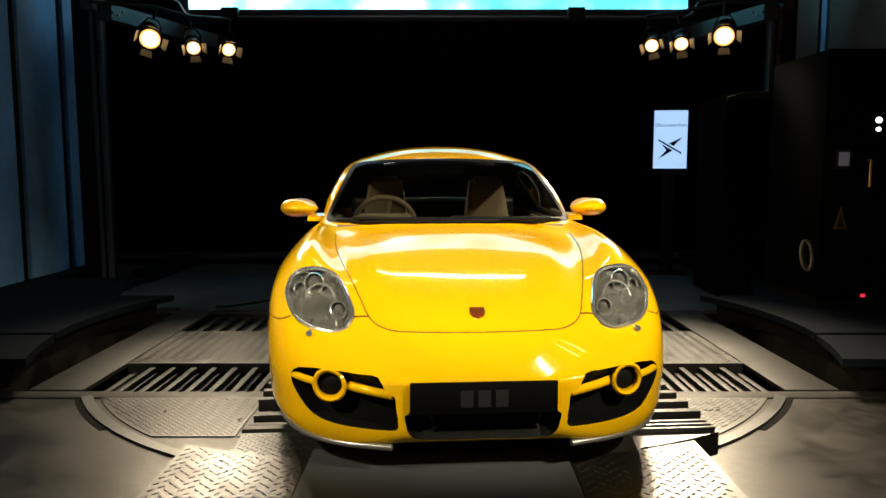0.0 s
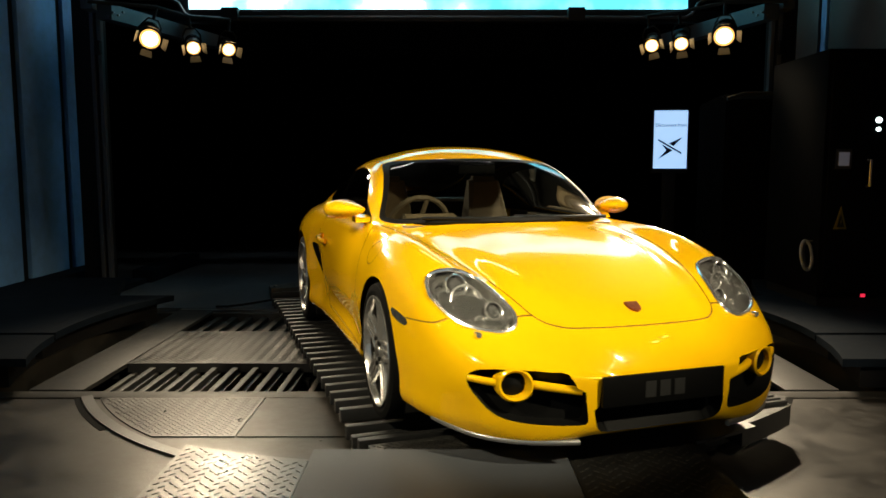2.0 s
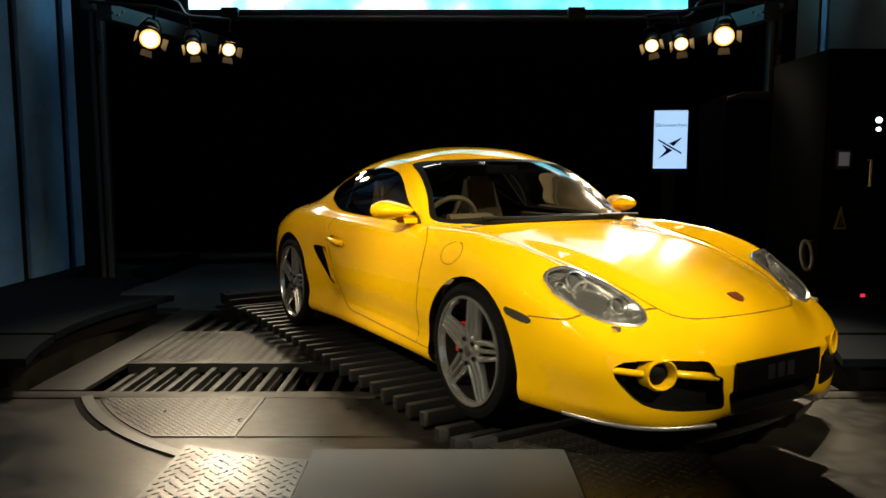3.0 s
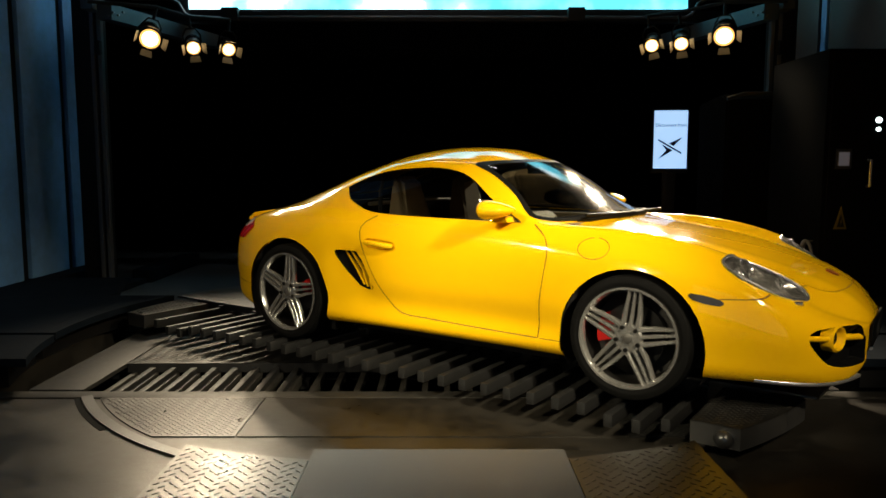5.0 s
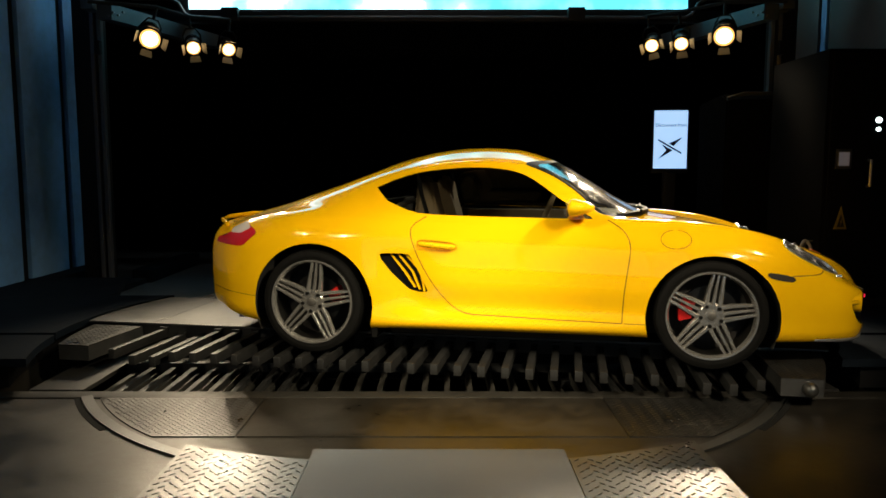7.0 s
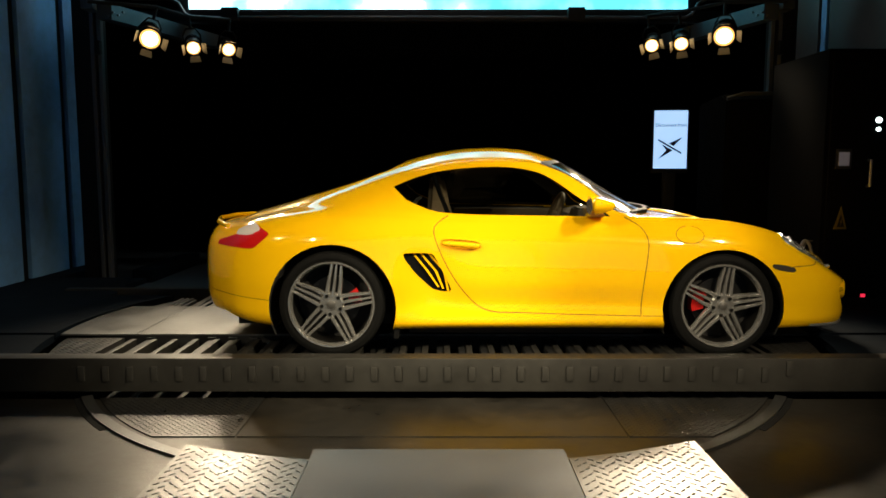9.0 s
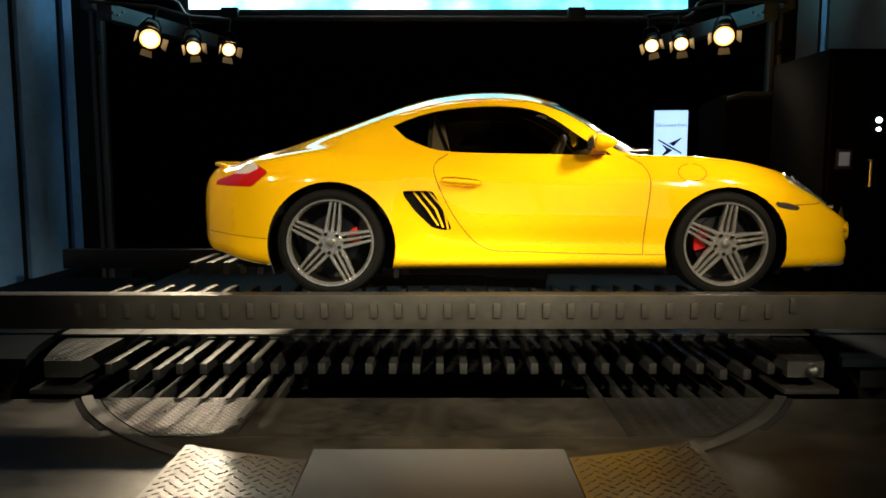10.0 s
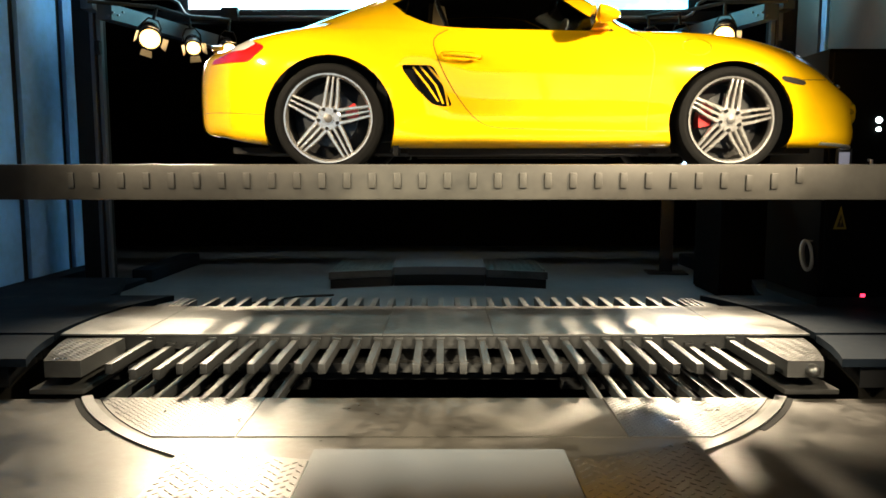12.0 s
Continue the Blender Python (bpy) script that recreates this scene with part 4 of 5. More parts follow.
def car_body():
    bm = loft_body()
    # wheel arches
    for side in (-1, 1):
        for (wx, wz), r in ((ARCH_F, 0.374), (ARCH_R, 0.394)):
            ring = [(wx + r * math.cos(a), wz + r * math.sin(a)) for a in np.linspace(0, math.tau, 41)[:-1]]
            bmesh.ops.delete(bm, geom=cut(bm, ring, AX, AZ, lambda c, n: c.y * side > 0.42 and c.z < 0.8), context="FACES")
    # glass
    for side in (-1, 1):
        faces = cut(bm, SIDE_WINDOW, AX, AZ, lambda c, n: c.y * side > 0.45 and c.z > 0.8)
        g = lift_out(bm, faces, "side_window", M_SIDEGLASS, sports_car, "tinted side window")
        g.visible_shadow = False
    wind = rounded([(-0.70, 0.866), (0.70, 0.866), (0.555, 1.19), (-0.555, 1.19)], 6, 0.09)
    wind = [q for i, p0 in enumerate(wind) for q in ([p0] if abs(p0[0] - wind[(i + 1) % len(wind)][0]) < 0.2 else [tuple(np.array(p0) + (np.array(wind[(i + 1) % len(wind)]) - np.array(p0)) * s) for s in np.linspace(0, 0.9, 10)])]
    wind = [(y, z + 0.034 * (1 - (y / 0.7) ** 2) * (1 if z > 1.0 else 0.35)) for y, z in wind]
    upper = lambda c, n: c.x > 0.08 and c.z > 0.84
    inner = [(y * 0.955, 0.885 + (z - 0.866) * 0.90) for y, z in wind]
    cut(bm, wind, AY, AZ, upper)
    faces = cut(bm, inner, AY, AZ, upper)
    g = lift_out(bm, faces, "windscreen", M_GLASS, sports_car, "tinted windscreen")
    g.visible_shadow = False
    faces = [f for f in bm.faces if upper(f.calc_center_median(), None) and within(wind, f.calc_center_median().y, f.calc_center_median().z)]
    lift_out(bm, faces, "windscreen_border", M_DARKTRIM, g, push=0.001)
    back = rounded([(-1.50, -0.30), (-0.78, -0.42), (-0.78, 0.42), (-1.50, 0.30)], 4)
    faces = cut(bm, back, AX, AY, lambda c, n: c.z > 0.9)
    g = lift_out(bm, faces, "rear_window", M_REARGLASS, sports_car, "tinted rear window")
    g.visible_shadow = False
    # headlamps, intakes, vents, tail lamps
    for side in (-1, 1):
        faces = cut(bm, [(side * y, z) for y, z in HEADLAMP], AY, AZ, lambda c, n: c.x > 1.4 and c.y * side > 0.2)
        lens = lift_out(bm, faces, "headlamp", M_LENS, sports_car, "clear headlamp with round silver reflectors", push=0.002, bowl=M_BOWL)
        lens.visible_shadow = False
        lamp_inside(lens, side)
        faces = cut(bm, [(side * y, z) for y, z in SIDE_INTAKE], AY, AZ, lambda c, n: c.x > 1.6 and c.y * side > 0.1 and c.z < 0.6)
        lift_out(bm, faces, "air_intake", M_DARKTRIM, sports_car, "black side air intake", push=-0.07)
        faces = cut(bm, SIDE_VENT, AX, AZ, lambda c, n: c.y * side > 0.6)
        v = lift_out(bm, faces, "side_vent", M_DARKTRIM, sports_car, "black side air vent with yellow slats", push=-0.03)
        vent_slats(v, side)
        faces = cut(bm, TAIL_LAMP, AX, AZ, lambda c, n: c.y * side > 0.3 and c.x < -1.5)
        back_side = lambda c, n: c.y * side > 0.3 and c.x < -1.5
        cut(bm, TAIL_CLEAR, AX, AZ, back_side)
        mids = [(f, f.calc_center_median()) for f in bm.faces]
        faces = [(f, c) for f, c in mids if back_side(c, None) and within(TAIL_LAMP, c.x, c.z)]
        white = [f for f, c in faces if within(TAIL_CLEAR, c.x, c.z)]
        red = [f for f, c in faces if not within(TAIL_CLEAR, c.x, c.z)]
        tl = lift_out(bm, red, "tail_lamp", M_TAIL, sports_car, "red tail lamp", push=0.004)
        lift_out(bm, white, "clear_lens", M_TAILCLEAR, tl, push=0.004)
        faces = cut(bm, rounded([(1.475, 0.585), (1.64, 0.555), (1.635, 0.52), (1.49, 0.545)], 3), AX, AZ, lambda c, n: c.y * side > 0.5)
        lift_out(bm, faces, "side_marker", M_AMBER, sports_car, "clear side marker lamp", push=0.002)
    faces = cut(bm, MID_INTAKE, AY, AZ, lambda c, n: c.x > 1.8 and c.z < 0.6)
    lift_out(bm, faces, "air_intake", M_DARKTRIM, sports_car, "black middle air intake", push=-0.05)
    for side in (-1, 1):
        grip = rounded([(-0.548, 0.735), (-0.30, 0.715), (-0.29, 0.665), (-0.54, 0.675)], 5)
        faces = cut(bm, grip, AX, AZ, lambda c, n: c.y * side > 0.6)
        lift_out(bm, faces, "handle_recess", M_PAINT, sports_car, push=-0.018)
    # panel gaps
    gaps = []
    for side in (-1, 1):
        sides = lambda c, n, s=side: c.y * s > 0.5
        gaps.append((strip(smooth_line([(-0.50, 0.868), (-0.585, 0.80), (-0.56, 0.68), (-0.47, 0.50), (-0.35, 0.345), (-0.24, 0.283), (-0.05, 0.272), (0.3, 0.262), (0.69, 0.256)], 3), 0.006), AX, AZ, sides))
        gaps.append((strip(smooth_line([(0.69, 0.256), (0.70, 0.45), (0.722, 0.62), (0.728, 0.72), (0.69, 0.80), (0.60, 0.858)], 3), 0.006), AX, AZ, sides))
        gaps.append((strip(smooth_line([(0.70, 0.256), (0.86, 0.256)], 1), 0.005), AX, AZ, sides))
        gaps.append((strip(smooth_line([(-2.12, 0.385), (-1.95, 0.378), (-1.75, 0.362), (-1.60, 0.352)], 2), 0.004), AX, AZ, lambda c, n, s=side: c.y * s > 0.35 and c.x < -1.4))
        gaps.append((strip(smooth_line([(side * 0.605, 0.92), (side * 0.585, 1.2), (side * 0.54, 1.45), (side * 0.492, 1.64), (side * 0.442, 1.82), (side * 0.405, 1.93), (side * 0.351, 1.997), (side * 0.268, 2.045), (side * 0.13, 2.066), (0, 2.071)], 4), 0.005), AY, AX, lambda c, n, s=side: c.z > 0.5 and c.x > 0.8 and c.y * s > -0.01))
        gaps.append((strip(smooth_line([(side * 0.835, 0.558), (side * 0.81, 0.561), (side * 0.765, 0.566), (side * 0.718, 0.584)], 3), 0.005), AY, AZ, lambda c, n, s=side: c.y * s > 0.6 and c.x > 1.6))
        gaps.append((strip(smooth_line([(side * 0.468, 0.592), (side * 0.44, 0.596), (side * 0.408, 0.597)], 2), 0.005), AY, AZ, lambda c, n, s=side: c.y * s > 0.3 and c.x > 1.8))
    for side in (-1, 1):
        gaps.append((strip(smooth_line([(0.26, side * 0.555), (0.05, side * 0.552), (-0.35, side * 0.542), (-0.75, side * 0.505), (-1.05, side * 0.46)], 3), 0.005), AX, AY, lambda c, n, s=side: c.z > 1.0 and c.y * s > 0.3))
    for ring_c, rr in (((0.985, 0.755), 0.085),):
        pts = [(ring_c[0] + rr * math.cos(a), ring_c[1] + 0.62 * rr * math.sin(a)) for a in np.linspace(0.55 * math.pi, 2.45 * math.pi, 28)]
        gaps.append((strip(pts, 0.004), AX, AZ, lambda c, n: c.y < -0.5))
    for outline, ua, va, keep in gaps:
        faces = cut(bm, outline, ua, va, keep)
        if faces:
            lift_out(bm, faces, "panel_gap", M_GAP, sports_car, push=-0.003)
    # headlining: the cabin side of the roof and pillars
    nb, made = bmesh.new(), {}
    for f in bm.faces:
        c = f.calc_center_median()
        if c.z > 0.85 and -1.6 < c.x < 0.84 and not (c.x > 0.3 and c.z < 0.875):
            vs = []
            for v in f.verts:
                if v not in made:
                    made[v] = nb.verts.new(v.co - v.normal * 0.012)
                vs.append(made[v])
            nb.faces.new(vs)
    part("headlining", nb, M_CABIN, sports_car, "dark cabin headlining")
    return part("body_shell", bm, M_PAINT, sports_car, "glossy yellow painted body shell", smooth=42)

def lamp_inside(lens, side):
    """The shroud, projector lenses and reflectors behind a headlamp's cover."""
    for (u, w), r, back, glassy in (((0.640, 0.692), 0.043, 0.0, True), ((0.612, 0.632), 0.066, -0.022, False), ((0.532, 0.606), 0.034, 0.004, True), ((0.592, 0.568), 0.020, 0.01, False), ((0.700, 0.668), 0.026, -0.01, False)):
        x = 1.725 - 0.85 * (w - 0.648) - 0.55 * (u - 0.605) + back
        to = lambda a, b, c, x=x, u=u, w=w: (x + c - 0.45 * b - 0.25 * a * side, side * u + a, w + b)
        part("reflector_ring", lathe(B(), [(r, 0.020), (r * 0.97, 0.028), (r * 0.88, 0.026), (r * 0.82, 0.012)], to, 28), M_CHROME, lens)
        part("reflector", lathe(B(), [(r * 0.82, 0.012), (r * 0.62, -0.012), (r * 0.3, -0.024), (0.002, -0.028)], to, 28), M_BOWL, lens)
        if glassy:
            part("projector_lens", lathe(B(), [(r * 0.70, -0.004), (r * 0.6, 0.012), (r * 0.34, 0.022), (0.002, 0.026)], to, 24), M_PROJECTOR, lens, "clear projector lens")


def vent_slats(v, side):
    for k in range(3):
        x0, x1 = -0.722 + 0.047 * k, -0.565 + 0.030 * k
        z0, z1 = 0.641, 0.432 - 0.012 * k
        pts = [(x0, z0), (x0 + 0.015, z0), (x0 + 0.105 + 0.004 * k, 0.53), (x1 + 0.012, z1), (x1, z1), (x0 + 0.090 + 0.004 * k, 0.53)]
        w0, w1 = sorted((side * 0.788, side * 0.824))
        part("slat", prism(B(), pts, w0, w1, lambda a, b, c: (a, c, b)), M_PAINT, v)


def car_wheel(name, x, z, side, r, width, y_out):
    w = empty(name, "", "")
    w.parent = sports_car
    w.matrix_basis = Matrix.Translation((x, side * y_out, z)) @ (pose(0, 0, 0) if side < 0 else pose(0, 0, 0, 0, 0, 180))
    # local: y = 0 at the outer face, inwards is +y
    to = lambda a, b, c: (a, c, b)
    rr = r - 0.066
    part("tyre", lathe(B(), [(rr, 0.012), (rr + 0.02, 0.0), (r - 0.035, 0.0), (r - 0.012, 0.008), (r - 0.002, 0.03), (r, width * 0.5), (r - 0.002, width - 0.03), (r - 0.02, width), (rr, width - 0.01)], to, 64), M_TYRE, w, "low-profile black tyre")
    part("rim_lip", lathe(B(), [(rr + 0.004, 0.008), (rr + 0.002, -0.001), (rr - 0.008, 0.0), (rr - 0.016, 0.014), (rr - 0.02, 0.03)], to, 64), M_RIM, w, "polished silver rim")
    part("rim_barrel", lathe(B(), [(rr - 0.02, 0.031), (rr - 0.024, 0.06), (rr - 0.03, width - 0.02)], to, 48), M_BARREL, w, "dark rim barrel")
    bm = B()
    for k in range(5):
        a = k * math.tau / 5 + math.pi / 2 - 0.14
        d = Vector((math.cos(a), 0, math.sin(a)))
        n = Vector((-math.sin(a), 0, math.cos(a)))
        for off0, off1, wd in ((-0.038, -0.029, 0.0135), (0.0, 0.0, 0.0105), (0.038, 0.029, 0.0135)):
            ring = []
            for rad, off, half, y0, y1 in ((0.05, off0, wd * 0.95, 0.012, 0.05), (0.13, off0 * 0.9 + off1 * 0.1, wd * 0.8, 0.016, 0.045), (rr - 0.03, off1, wd * 0.62, 0.006, 0.04), (rr - 0.008, off1 * 1.02, wd * 0.7, 0.010, 0.04)):
                c = d * rad + n * off
                ring.append([bm.verts.new(c + n * s * half * f + Vector((0, yy, 0))) for s, yy, f in ((-1, y1, 1.1), (-1, y0 + 0.005, 1), (-0.55, y0, 1), (0.55, y0, 1), (1, y0 + 0.005, 1), (1, y1, 1.1))])
            for p, q in zip(ring, ring[1:]):
                for i in range(6):
                    bm.faces.new((p[i], p[(i + 1) % 6], q[(i + 1) % 6], q[i]))
    part("spokes", bm, M_RIM, w, "five split silver spokes")
    part("hub", lathe(B(), [(0.078, 0.05), (0.075, 0.022), (0.066, 0.014), (0.036, 0.014), (0.034, 0.010), (0.0005, 0.009)], to, 32), M_RIM, w)
    part("hub_cap", lathe(B(), [(0.026, 0.009), (0.025, 0.005), (0.018, 0.002), (0.0005, 0.001)], to, 24), M_HUBCAP, w, "dull grey hub cap")
    for k in range(5):
        a = (k + 0.5) * math.tau / 5 + math.pi / 2 - 0.14
        p = (0.06 * math.cos(a), 0.06 * math.sin(a))
        part("wheel_nut", cyl(B(), (p[0], 0.004, p[1]), (p[0], 0.03, p[1]), 0.011, n=8), M_DARKTRIM, w)
    part("brake_disc", lathe(B(), [(0.06, 0.10), (0.165, 0.10), (0.165, 0.125), (0.06, 0.125)], to, 40, closed=True), M_DISC, w, "steel brake disc")
    part("wheel_back", lathe(B(), [(rr - 0.02, width - 0.06), (0.02, width - 0.06)], to, 32), M_CABIN, w)
    bm = B()
    half = 0.44 if x > 0 else 0.26
    a0 = math.pi + (-0.2 if side < 0 else 0.2) if x > 0 else (0.3 if side < 0 else math.pi - 0.3)
    pts = [(0.178 * math.cos(a0 + s), 0.178 * math.sin(a0 + s)) for s in np.linspace(-half, half, 8)] + [(0.105 * math.cos(a0 + s), 0.105 * math.sin(a0 + s)) for s in np.linspace(half, -half, 8)]
    prism(bm, pts, 0.055, 0.14, lambda a, b, c: (a, c, b))
    part("brake_caliper", bm, M_RED, w, "red brake caliper")
    return w


def car_details():
    for side in (-1, 1):
        car_wheel("wheel", *WHEEL_F, side, 0.32, 0.225, 0.862)
        car_wheel("wheel", *WHEEL_R, side, 0.329, 0.255, 0.885)
        for (wx, wz), r, wy in ((ARCH_F, 0.376, 0.865), (ARCH_R, 0.396, 0.893)):
            bm = B()
            n = 28
            rows = []
            for y_, rad in ((wy - 0.005, r - 0.004), (wy - 0.05, r + 0.004), (0.50, r + 0.004), (0.50, 0.02)):
                rows.append([bm.verts.new((wx + rad * math.cos(a), side * y_, wz + rad * math.sin(a))) for a in np.linspace(-0.45, math.pi + 0.45, n)])
            for p, q in zip(rows[1:], rows[2:]):
                for k in range(n - 1):
                    bm.faces.new((p[k], p[k + 1], q[k + 1], q[k]))
            part("arch_liner", bm, M_CABIN, sports_car, "black wheel arch liner")
        # mirrors
        mirror = empty("door_mirror", "", "")
        mirror.parent = sports_car
        bm = B()
        bmesh.ops.create_uvsphere(bm, u_segments=24, v_segments=14, radius=1.0)
        for v in bm.verts:
            x, y, z = v.co
            x = x * (0.115 if x > 0 else 0.03)
            v.co = (0.375 + x + 0.03 * (1 - y * side), side * 0.852 + y * 0.112, 0.932 + z * (0.051 + 0.015 * y * side) * (1 - 0.25 * max(v.co.x, 0)) + 0.004)
        part("mirror_shell", bm, M_PAINT, mirror, "yellow mirror shell")
        bm = B()
        bmesh.ops.create_circle(bm, cap_ends=True, segments=24, radius=1.0)
        for v in bm.verts:
            x, y, z = v.co
            v.co = (0.358, side * 0.852 + x * 0.098, 0.937 + y * 0.054)
        part("mirror_glass", bm, M_CHROME, mirror, "mirror glass")
        bm = B()
        prism(bm, [(0.36, 0.865), (0.47, 0.865), (0.45, 0.892), (0.385, 0.905)], *sorted((side * 0.70, side * 0.80)), lambda a, b, c: (a, c, b))
        part("mirror_foot", bm, M_PAINT, mirror)
        # door handle
        bm = tube(B(), [(-0.525, side * 0.848, 0.706), (-0.50, side * 0.868, 0.705), (-0.40, side * 0.873, 0.698), (-0.335, side * 0.868, 0.692), (-0.315, side * 0.848, 0.690)], 0.016, 10)
        part("door_handle", bm, M_PAINT, sports_car, "yellow door handle")
        # fog lamp with its bar
        bm = lathe(B(), [(0.062, -0.035), (0.064, 0.012), (0.056, 0.02), (0.047, 0.012), (0.045, -0.03)], lambda a, b, c: (2.068 + c - 0.35 * a * side, side * 0.550 + a, 0.380 + b), 28)
        fog = part("fog_lamp", bm, M_PAINT, sports_car, "round fog lamp in a yellow ring")
        part("fog_lens", lathe(B(), [(0.045, -0.01), (0.03, 0.0), (0.002, 0.003)], lambda a, b, c: (2.062 + c - 0.35 * a * side, side * 0.550 + a, 0.380 + b), 24), M_DARKTRIM, fog)
        bm = tube(B(), [(2.150, side * 0.318, 0.357), (2.135, side * 0.36, 0.362), (2.105, side * 0.43, 0.370), (2.065, side * 0.495, 0.377)], 0.017, 10)
        part("intake_bar", bm, M_PAINT, sports_car, "yellow intake bar")
        bm = tube(B(), [(2.045, side * 0.605, 0.385), (2.01, side * 0.65, 0.389), (1.965, side * 0.695, 0.393)], 0.014, 10)
        part("intake_bar", bm, M_PAINT, sports_car)
        for z in (0.255, 0.295, 0.335):
            part("intake_slat", tube(B(), [(2.06, side * 0.32, z), (2.03, side * 0.45, z + 0.004), (1.96, side * 0.60, z + 0.012)], 0.006, 6), M_CABIN, sports_car)
        part("washer_jet", cyl(B(), (1.905, side * 0.635, 0.538), (1.94, side * 0.635, 0.540), 0.011, n=12), M_CHROME, sports_car)
    # front lip, along the foot of the bumper
    def nose_x(y):
        lo, hi = 1.5, X_NOSE
        for _ in range(40):
            mid = 0.5 * (lo + hi)
            lo, hi = (mid, hi) if half_w(mid) > y else (lo, mid)
        return lo
    for side in (-1, 1):
        pts = [(nose_x(y) - 0.016, side * y * 0.955, 0.168 + 0.02 * max(0.0, (y - 0.55) / 0.27) ** 2) for y in np.linspace(0.34, 0.80, 20)]
        part("front_lip", tube(B(), pts, 0.0115, 10), M_SILVER, sports_car, "silver chin lip under the bumper")
    # number plate without legible marks
    bm = box(B(), 2.188, 2.202, -0.262, 0.262, 0.300, 0.416, 0.006)
    pl = part("licence_plate", bm, M_PLATE, sports_car, "black plate with three grey marks")
    for k in (-1, 0, 1):
        part("plate_mark", box(B(), 2.2015, 2.2035, k * 0.062 - 0.022, k * 0.062 + 0.022, 0.326, 0.386), M_PLATEMARK, pl)
    # badge
    shield = [(-0.028, 0.03), (0.028, 0.03), (0.028, -0.004), (0.018, -0.026), (0, -0.036), (-0.018, -0.026), (-0.028, -0.004)]
    bm = B()
    prism(bm, shield, 0, 0.008)
    bd = part("badge", bm, M_BADGE, sports_car, "small shield-shaped badge")
    bd.matrix_basis = pose(1.978, 0, top_z(1.978) + 0.001, 0, 23, 0) @ pose(0, 0, 0, 0, 0, 90)
    # wipers and cowl
    for y0, y1 in ((-0.52, 0.02), (0.0, 0.52)):
        part("wiper", tube(B(), [(0.885, y1, 0.90), (0.87, (y0 + y1) / 2, 0.90), (0.81, y0, 0.905)], 0.009, 6), M_DARKTRIM, sports_car, "black wiper arm")
    part("cowl", tube(B(), [(0.66, -0.61, 0.872), (0.80, -0.45, 0.885), (0.865, -0.2, 0.888), (0.875, 0, 0.888), (0.865, 0.2, 0.888), (0.80, 0.45, 0.885), (0.66, 0.61, 0.872)], 0.022, 8), M_DARKTRIM, sports_car, "black cowl trim")
    # window trims and pillars
    for side in (-1, 1):
        yy = lambda z: side * (0.745 - (z - 0.868) * 0.60)
        part("pillar", tube(B(), [(-0.595, yy(1.14) * 0.985, 1.14), (-0.55, yy(1.0) * 1.0, 1.0), (-0.50, yy(0.88) * 0.99, 0.88)], 0.014, 6), M_DARKTRIM, sports_car, "black window pillar")
    # tail spoiler
    bm = B()
    tube(bm, [(-1.93, -0.56, 0.79), (-2.02, -0.45, 0.81), (-2.09, -0.2, 0.818), (-2.09, 0.2, 0.818), (-2.02, 0.45, 0.81), (-1.93, 0.56, 0.79)], 0.016, 8)
    part("tail_spoiler", bm, M_PAINT, sports_car, "thin yellow tail spoiler lip")
    # underside and cabin
    for side in (-1, 1):
        part("jacking_rail", box(B(), -0.75, 0.75, *sorted((side * 0.62, side * 0.70)), 0.115, 0.165, 0.008), M_CABIN, sports_car, "black jacking rail under the sill")
        part("mud_flap", prism(B(), [(-0.835, 0.11), (-0.805, 0.11), (-0.79, 0.24), (-0.83, 0.24)], *sorted((side * 0.62, side * 0.84)), lambda a, b, c: (a, c, b)), M_DARKTRIM, sports_car, "black plastic flap ahead of the wheel")
    part("floor_pan", box(B(), -1.9, 1.85, -0.49, 0.49, 0.13, 0.17), M_CABIN, sports_car)
    bm = box(B(), -1.0, 0.75, -0.66, 0.66, 0.20, 0.24)
    box(bm, -0.95, -0.88, -0.62, 0.62, 0.24, 0.95, 0.01)
    box(bm, -1.6, -0.9, -0.55, 0.55, 0.80, 0.83)
    for side in (-1, 1):
        box(bm, -0.85, 0.7, *sorted((side * 0.70, side * 0.73)), 0.24, 0.85, 0.006)
    part("cabin_lining", bm, M_CABIN, sports_car, "dark cabin lining")
    bm = B()
    prism(bm, [(0.40, 0.60), (0.34, 0.74), (0.38, 0.83), (0.52, 0.868), (0.80, 0.862), (0.80, 0.6)], -0.62, 0.62, lambda a, b, c: (a, c, b))
    bmesh.ops.bevel(bm, geom=bm.edges[:], offset=0.012, segments=2, affect="EDGES")
    dash = part("dashboard", bm, M_DASH, sports_car, "tan and brown dashboard")
    bm = B()
    prism(bm, [(0.33, 0.80), (0.36, 0.90), (0.44, 0.905), (0.50, 0.86)], -0.52, -0.2, lambda a, b, c: (a, c, b))
    bmesh.ops.bevel(bm, geom=bm.edges[:], offset=0.012, segments=2, affect="EDGES")
    part("instrument_hood", bm, M_DASH, dash)
    for side in (-1, 1):
        seat = empty("seat", "", "")
        seat.parent = sports_car
        seat.matrix_basis = pose(-0.28, side * 0.36, 0.24)
        part("seat_cushion", box(B(), -0.22, 0.32, -0.24, 0.24, 0.0, 0.2, 0.05), M_LEATHER, seat, "tan leather seat cushion")
        bm = B()
        prism(bm, [(-0.20, 0.15), (-0.06, 0.15), (-0.20, 0.62), (-0.25, 0.86), (-0.34, 0.88), (-0.36, 0.60)], -0.23, 0.23, lambda a, b, c: (a, c * (1.0 if b < 0.55 else 0.62 if b < 0.7 else 0.5), b))
        bmesh.ops.bevel(bm, geom=bm.edges[:], offset=0.03, segments=3, affect="EDGES")
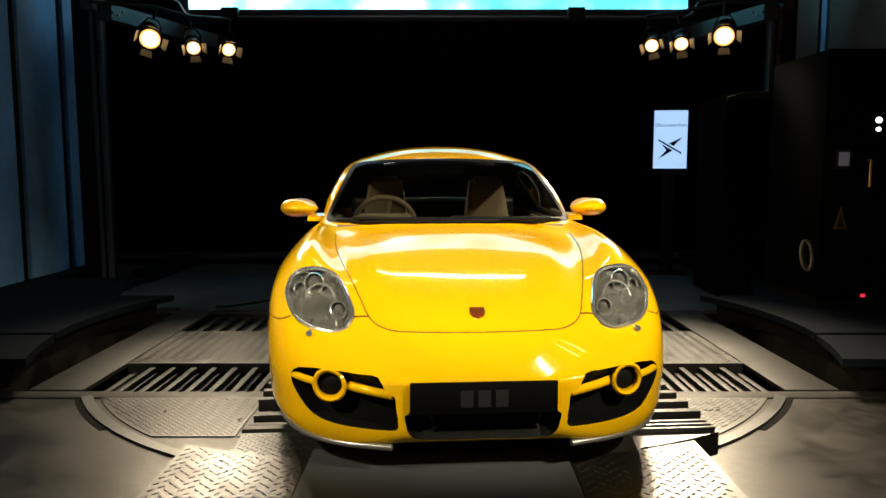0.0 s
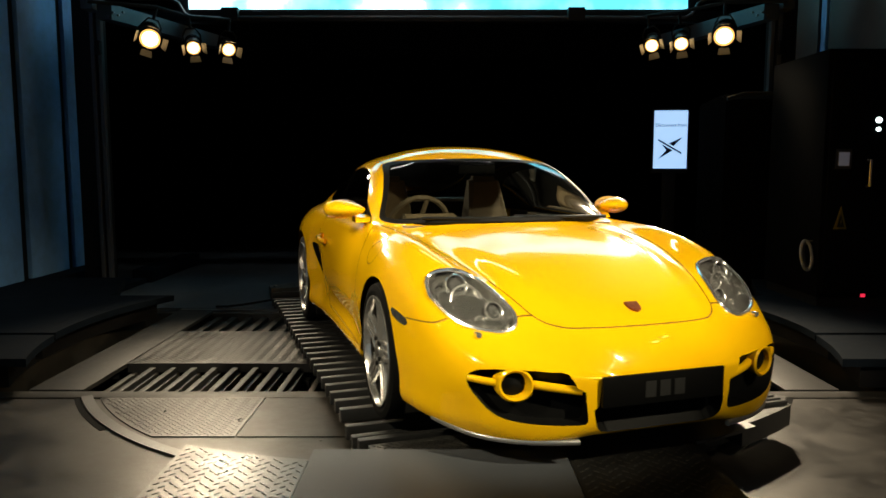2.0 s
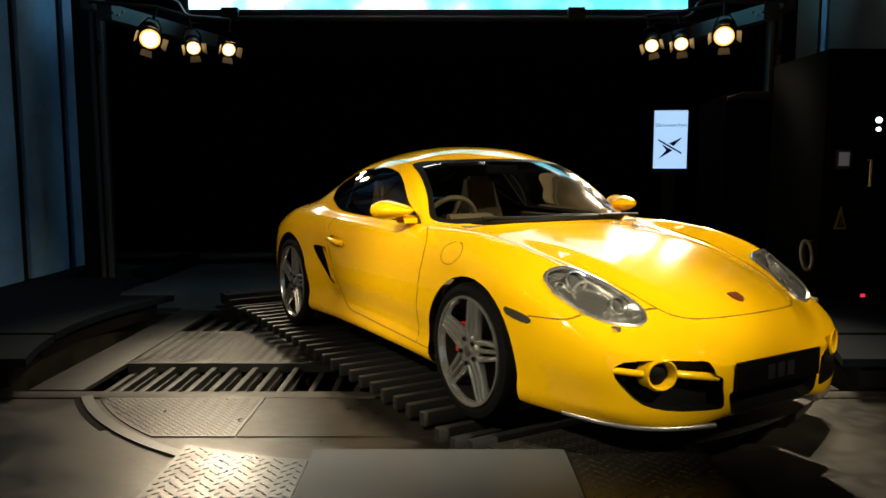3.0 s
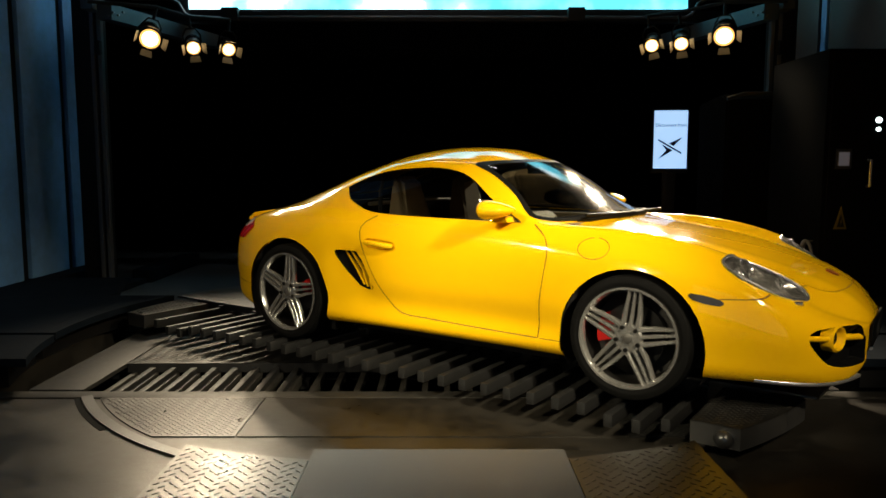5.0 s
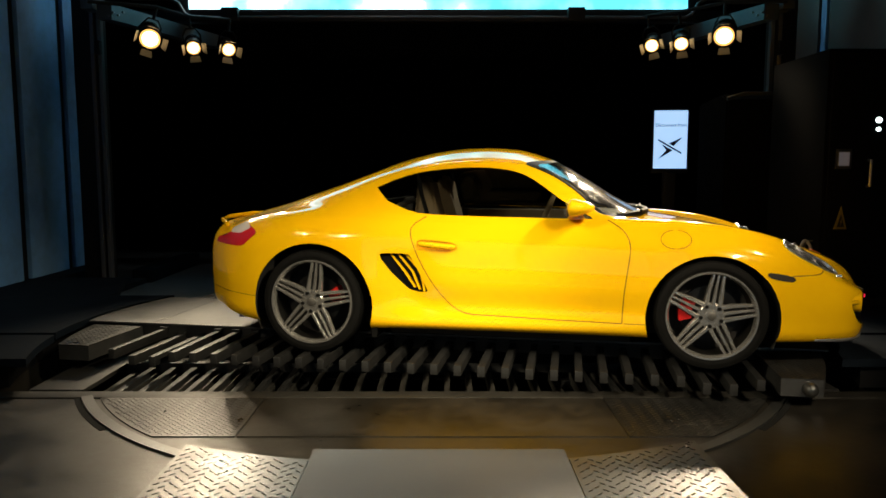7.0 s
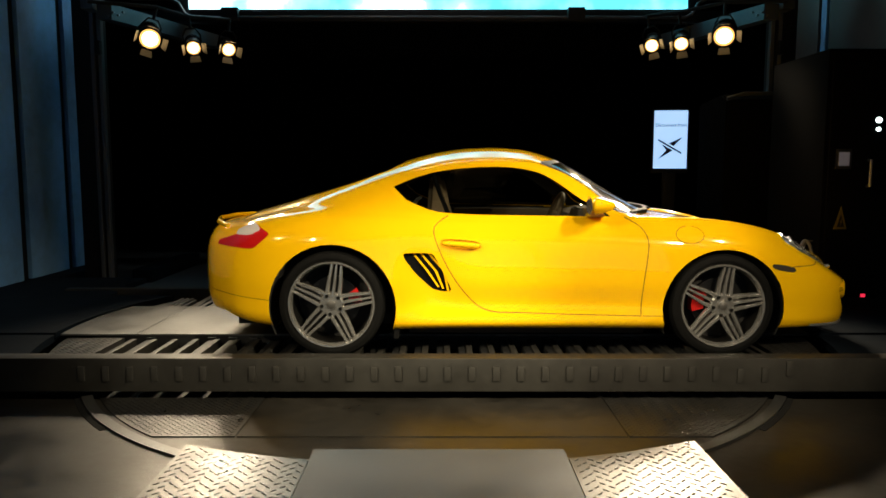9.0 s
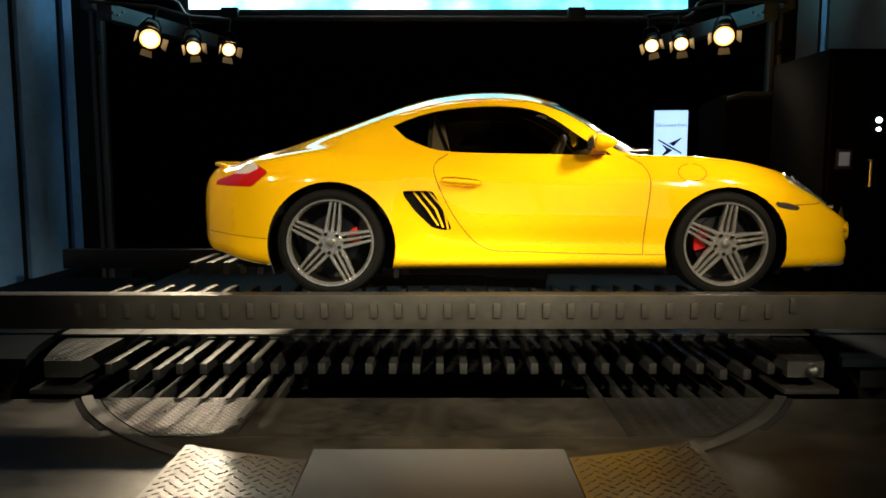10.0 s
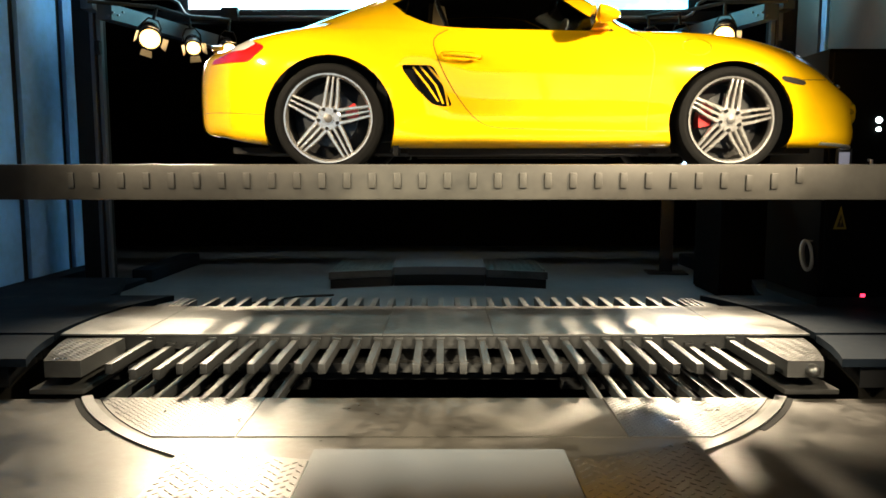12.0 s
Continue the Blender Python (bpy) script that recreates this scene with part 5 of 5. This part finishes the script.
        part("seat_back", bm, M_LEATHER, seat, "tan leather seat back with built-in headrest")
    part("cross_bar", tube(B(), [(-0.72, -0.58, 0.93), (-0.72, 0.0, 0.94), (-0.72, 0.58, 0.93)], 0.014, 8), M_HANDLE, sports_car, "bright bar behind the seats")
    for side in (-1, 1):
        part("door_card", box(B(), -0.45, 0.42, *sorted((side * 0.655, side * 0.697)), 0.45, 0.845, 0.015), M_DASH, sports_car, "brown leather door card")
    wheel_c = Vector((0.20, -0.36, 0.82))
    tilt = pose(wheel_c.x, wheel_c.y, wheel_c.z, 0, -68, 0)
    bm = tube(B(), [(0.185 * math.cos(a), 0.185 * math.sin(a), 0) for a in np.linspace(0, math.tau, 33)[:-1]], 0.016, 8, closed=True)
    sw = part("steering_wheel", bm, M_DASH, sports_car, "brown leather steering wheel")
    sw.matrix_basis = tilt
    bm = cyl(B(), (0, 0, -0.02), (0, 0, 0.02), 0.06, n=20)
    for a in (0.2, math.pi - 0.2, -math.pi / 2):
        tube(bm, [(0.04 * math.cos(a), 0.04 * math.sin(a), 0), (0.18 * math.cos(a), 0.18 * math.sin(a), 0)], 0.014, 6)
    part("wheel_boss", bm, M_DASH, sw)
    part("rear_view_mirror", box(B(), 0.22, 0.25, -0.12, 0.12, 1.13, 1.19, 0.012), M_DARKTRIM, sports_car, "black inside mirror")


car_body()
car_details()


# ---------------------------------------------------------------- motion
HEADS = [(0.0, -85.9), (0.5, -84.9), (1.0, -82.2), (1.5, -77.7), (2.0, -71.75), (2.5, -65.7), (3.0, -59.55), (3.5, -53.4), (4.0, -47.25), (4.5, -41.1), (5.0, -34.95), (5.5, -28.8),
         (6.0, -22.8), (6.5, -16.6), (7.0, -10.4), (7.4, -5.7), (7.8, -2.2), (8.2, -0.5), (8.5, -0.35), (9.0, -0.35), (12.0, -0.35)]
RISE0, SPEED = 8.97, 0.3735      # the moment the lift takes the car over, metres a second


def car_pose(h, z):
    a = radians(h)
    return pose(0.589 * math.cos(a), 0.589 * math.sin(a), z, 0, 0, h)


def motions():
    walk(turntable, [(t, pose(0, 0, 0, 0, 0, h + 0.35)) for t, h in HEADS])
    rows = [(t, car_pose(h, TOP)) for t, h in HEADS if t < 8.7]
    rows += [(t, car_pose(-0.35, TOP + max(0.0, (t - RISE0) * SPEED))) for t in (8.7, 8.9, RISE0, 9.1, 9.5, 10.0, 10.5, 11.0, 11.5, 12.0)]
    walk(sports_car, rows)
    low = -0.055
    down = RISE0 - (TOP - low) / SPEED
    rows = [(0.0, pose(0, 0, low)), (down - 0.1, pose(0, 0, low)), (down + 0.1, pose(0, 0, low + 0.1 * SPEED))]
    rows += [(t, pose(0, 0, TOP + (t - RISE0) * SPEED)) for t in (8.7, RISE0, 9.5, 10.0, 10.5, 11.0, 11.5, 12.0)]
    walk(lift, rows)


motions()
